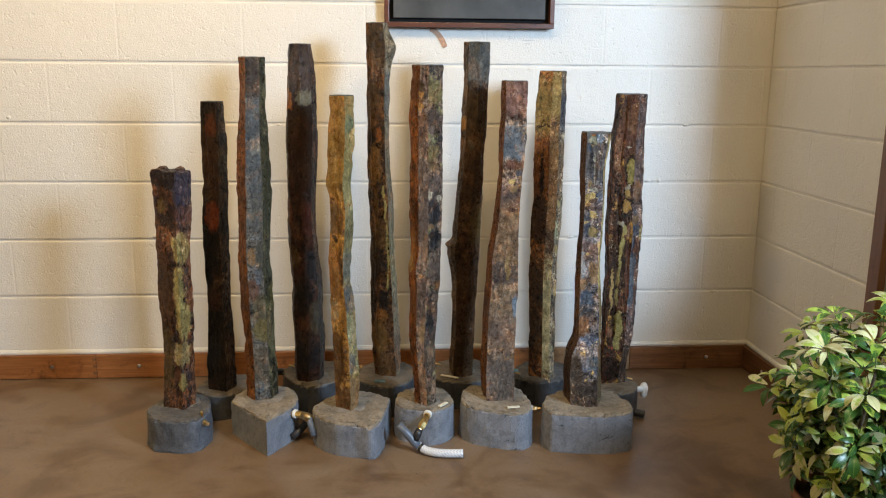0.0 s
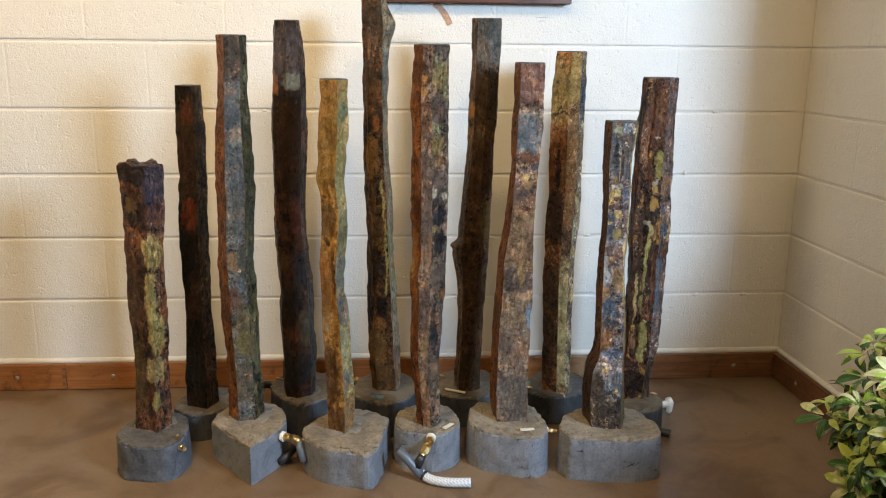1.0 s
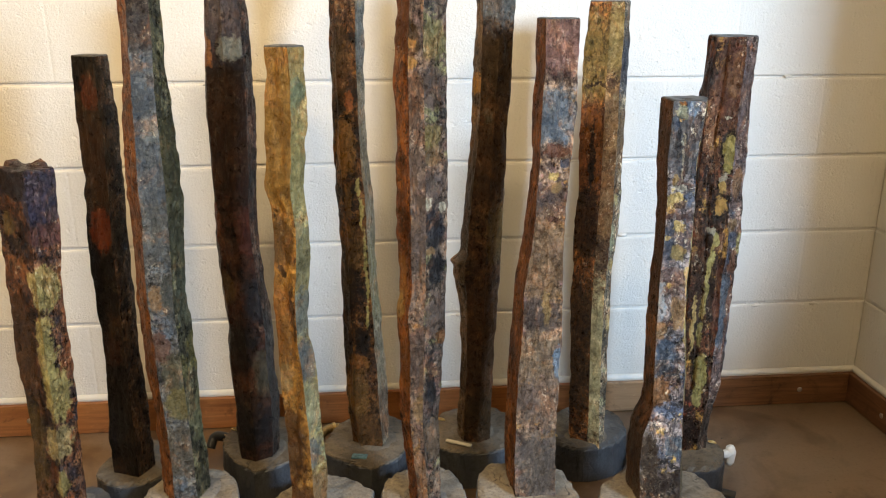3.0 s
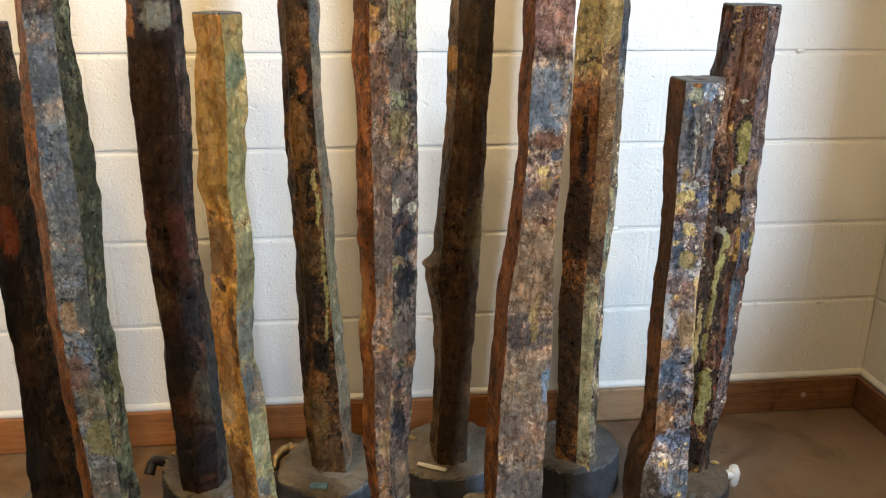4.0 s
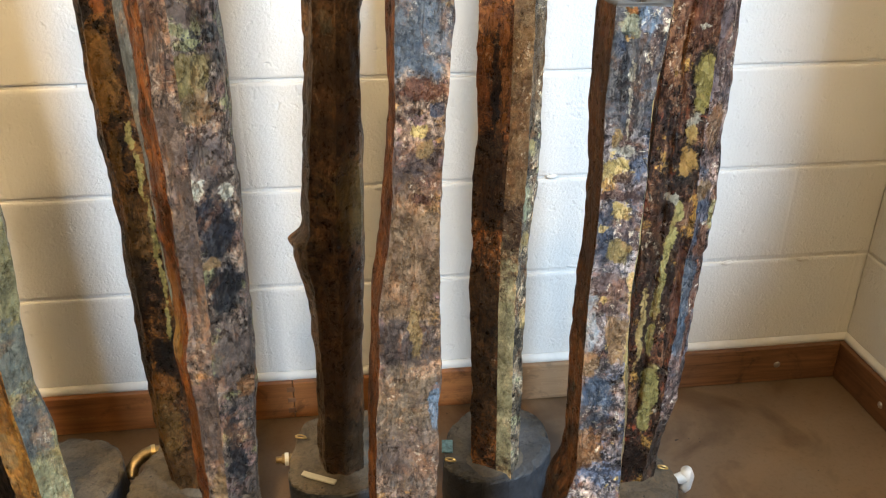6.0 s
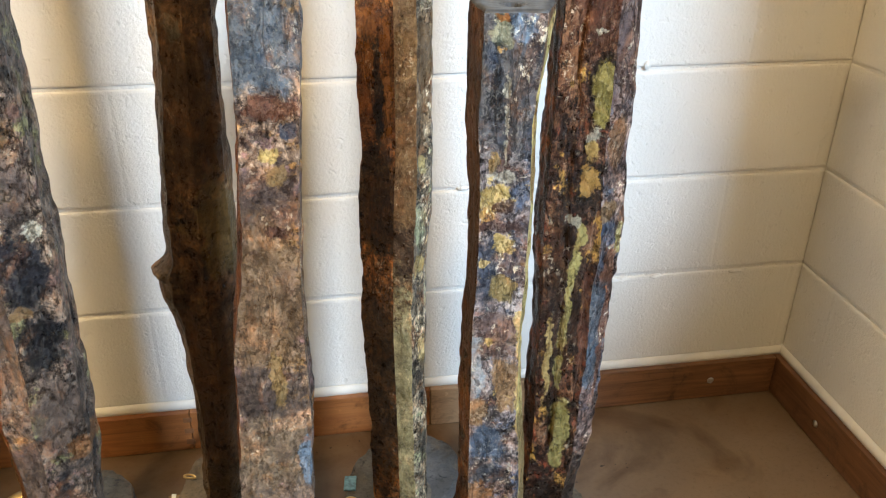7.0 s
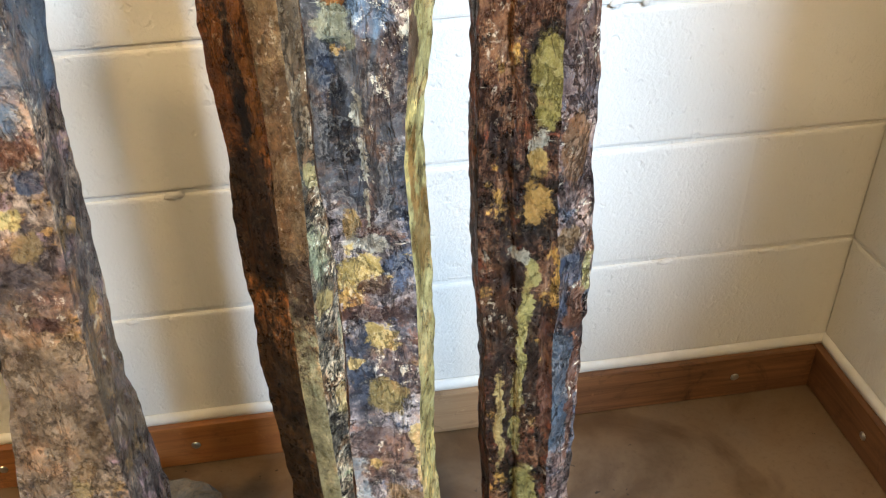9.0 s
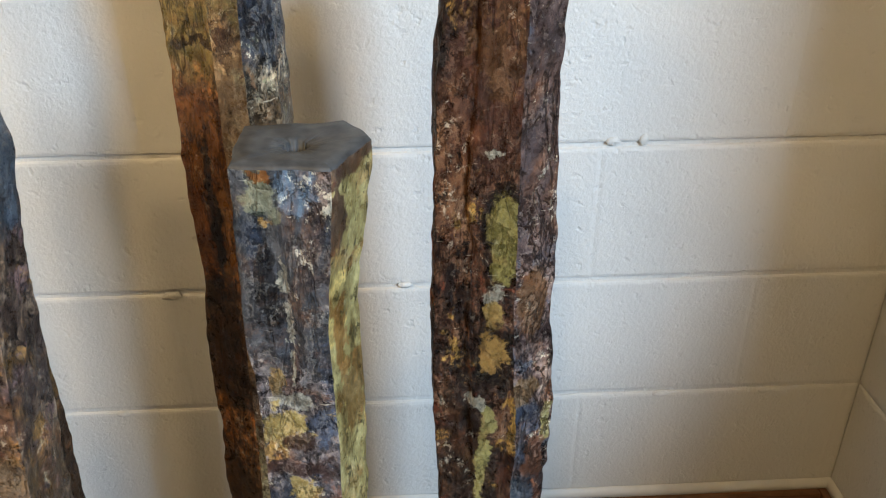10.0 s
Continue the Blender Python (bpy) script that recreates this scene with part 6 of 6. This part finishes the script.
def leaf_mesh(seed):
    """A hand of seven or eight leaflets on a stalk; the stalk runs up z."""
    rnd = random.Random(seed)
    verts, faces, uvs, slots = [], [], [], []
    stalk = 0.075 + 0.03 * rnd.random()
    bend = Vector((rnd.uniform(-0.01, 0.01), rnd.uniform(-0.01, 0.01), 0))
    for i in range(5):
        f = i / 4
        q = bend * f * f * 2 + Vector((0, 0, stalk * f))
        for k in range(5):
            t = 2 * math.pi * k / 5
            verts.append((q.x + 0.0014 * math.cos(t), q.y + 0.0014 * math.sin(t), q.z))
            uvs.append((0.5, 0.5))
    for i in range(4):
        for k in range(5):
            faces.append((i * 5 + k, i * 5 + (k + 1) % 5, i * 5 + 5 + (k + 1) % 5, i * 5 + 5 + k))
            slots.append(1)
    hub = bend * 2 + Vector((0, 0, stalk))
    count = rnd.choice((7, 8, 8, 9))
    for n in range(count):
        ang = 2 * math.pi * (n + rnd.uniform(-0.2, 0.2)) / count
        length = rnd.uniform(0.048, 0.076)
        width = length * rnd.uniform(0.155, 0.215)
        droop = rnd.uniform(-0.15, 0.38)
        out = Vector((math.cos(ang), math.sin(ang), 0))
        side = Vector((-math.sin(ang), math.cos(ang), 0))
        roll = rnd.uniform(-0.5, 0.5)
        start = len(verts)
        rows = 7
        for r in range(rows + 1):
            f = r / rows
            w = width * (math.sin(math.pi * min(1.0, 0.04 + f ** 1.25 * 0.96)) ** 0.8) if r else 0.0012
            if r == rows:
                w = 0.0012
            d = 0.012 + length * f
            drop = -droop * length * f ** 1.8 + 0.012 * math.sin(f * 2.6)
            mid = hub + out * d + Vector((0, 0, drop))
            for k, u in ((-1, 0.0), (0, 0.5), (1, 1.0)):
                lift = 0.22 * w * abs(k) + roll * w * k * 0.5
                p = mid + side * w * k + Vector((0, 0, lift))
                verts.append(tuple(p)), uvs.append((u, f))
        for r in range(rows):
            for k in range(2):
                a = start + r * 3 + k
                faces.append((a, a + 1, a + 4, a + 3)), slots.append(0)
    me = bpy.data.meshes.new("leaf")
    me.from_pydata(verts, [], faces)
    me.materials.append(LEAF), me.materials.append(STEM)
    me.polygons.foreach_set("material_index", slots)
    me.polygons.foreach_set("use_smooth", [True] * len(me.polygons))
    layer = me.uv_layers.new(name="UVMap")
    for lo in me.loops:
        layer.data[lo.index].uv = uvs[lo.vertex_index]
    return me


plant = tagged(new("potted_plant"), "bushy umbrella plant with yellow and green variegated leaves in a pot", "plant")
plant.location = (1.012, 1.615, 0)
prof = [(0.070, 0.0), (0.074, 0.004), (0.094, 0.10), (0.103, 0.102), (0.105, 0.124), (0.096, 0.126), (0.091, 0.10)]
verts, faces = [], []
for r, z in prof:
    verts += [(r * math.cos(2 * math.pi * k / 40), r * math.sin(2 * math.pi * k / 40), z) for k in range(40)]
for i in range(len(prof) - 1):
    for k in range(40):
        faces.append((i * 40 + k, i * 40 + (k + 1) % 40, i * 40 + 40 + (k + 1) % 40, i * 40 + 40 + k))
faces.append(tuple(range(39, -1, -1)))
mesh_ob("pot", verts, faces, POT, plant, "terracotta pot", smooth=True)
bm = bmesh.new()
bmesh.ops.create_circle(bm, cap_ends=True, segments=32, radius=0.0915, matrix=Matrix.Translation((0, 0, 0.110)))
part("soil", bm, SOIL, plant, "dark potting soil")
leaf_kinds = [leaf_mesh(k) for k in range(7)]
rnd = random.Random(11)
for sidx in range(19):
    ang = 2 * math.pi * sidx / 19 + rnd.uniform(-0.2, 0.2)
    reach = rnd.uniform(0.10, 0.225) if sidx % 3 else rnd.uniform(0.03, 0.10)
    high = rnd.uniform(0.22, 0.485) - reach * 0.36
    root = Vector((0.035 * math.cos(ang), 0.035 * math.sin(ang), 0.105))
    tip = Vector((reach * math.cos(ang), reach * math.sin(ang), 0.125 + high))
    line = spline([root, root.lerp(tip, 0.5) + Vector((rnd.uniform(-0.02, 0.02), rnd.uniform(-0.02, 0.02), 0.03)), tip], 6)
    stem = part("stem", tube_bm(line, [0.0065 - 0.0035 * i / (len(line) - 1) for i in range(len(line))], 8), BARK, plant, smooth=True)
    for k in range(11):
        q = line[min(len(line) - 1, 2 + int((len(line) - 3) * k / 10.5))]
        a2 = ang + rnd.uniform(-1.9, 1.9)
        lean = rnd.uniform(0.35, 1.45) if k < 9 else rnd.uniform(0.0, 0.6)
        ob = new("leaf", leaf_kinds[rnd.randrange(7)])
        ob.parent = stem
        out = Vector((math.cos(a2) * math.sin(lean), math.sin(a2) * math.sin(lean), math.cos(lean)))
        ob.matrix_local = Matrix.Translation(q) @ out.to_track_quat("Z", "Y").to_matrix().to_4x4() @ Matrix.Rotation(rnd.uniform(0, 6.28), 4, "Z") @ Matrix.Scale(rnd.uniform(0.52, 0.88), 4)

# ---- wall blocks: objects on shared meshes ----
COURSE, LENGTH, Z0 = 0.2032, 0.4130, 0.303


def block_mesh(width, height):
    """A painted block's face, eased edges, 10 mm joints above and below, tight joints at its ends."""
    a, b = width / 2 + 0.0002, height / 2 - 0.0032
    verts, faces = [], []
    for dx, dz, y in ((0, 0, GAP + 0.002), (0, 0, 0.0030), (0.0002, 0.0018, 0.0009), (0.0060, 0.0055, 0.0)):
        e = dx if y < 0.002 else 0.0
        verts += [(-a + e, y, -b + dz), (a - e, y, -b + dz), (a - e, y, b - dz), (-a + e, y, b - dz)]
    for r in range(3):
        for k in range(4):
            faces.append((r * 4 + k, r * 4 + (k + 1) % 4, r * 4 + 4 + (k + 1) % 4, r * 4 + 4 + k))
    faces.append((12, 13, 14, 15))
    me = bpy.data.meshes.new("block")
    me.from_pydata(verts, [], faces)
    me.materials.append(BLOCK)
    return me


meshes = {}


def block(parent, x0, x1, z0, z1, place):
    key = (round(x1 - x0, 3), round(z1 - z0, 3))
    if key not in meshes:
        meshes[key] = block_mesh(*key)
    ob = new("block", meshes[key])
    ob.parent = parent
    ob.matrix_local = place((x0 + x1) / 2, (z0 + z1) / 2)


def lay(parent, start, end, phase_even, phase_odd, place):
    k = -2
    while Z0 + COURSE * k < TOP - 0.02:
        z0, z1 = max(0.0, Z0 + COURSE * k), min(TOP, Z0 + COURSE * (k + 1))
        phase = phase_even if k % 2 == 0 else phase_odd
        x = phase - LENGTH * math.ceil((phase - start) / LENGTH)
        while x < end - 0.001:
            a, b = max(x, start), min(x + LENGTH, end)
            if b - a > 0.02:
                block(parent, a, b, z0, z1, place)
            x += LENGTH
        k += 1


lay(wall_north, -2.30, WALL_X, 1.122, 0.056, lambda u, z: pose(u, WALL_Y, z))
lay(wall_east, -WALL_Y, -2.06, -2.475, -2.27, lambda u, z: pose(WALL_X, -u, z, 0, 0, -90))
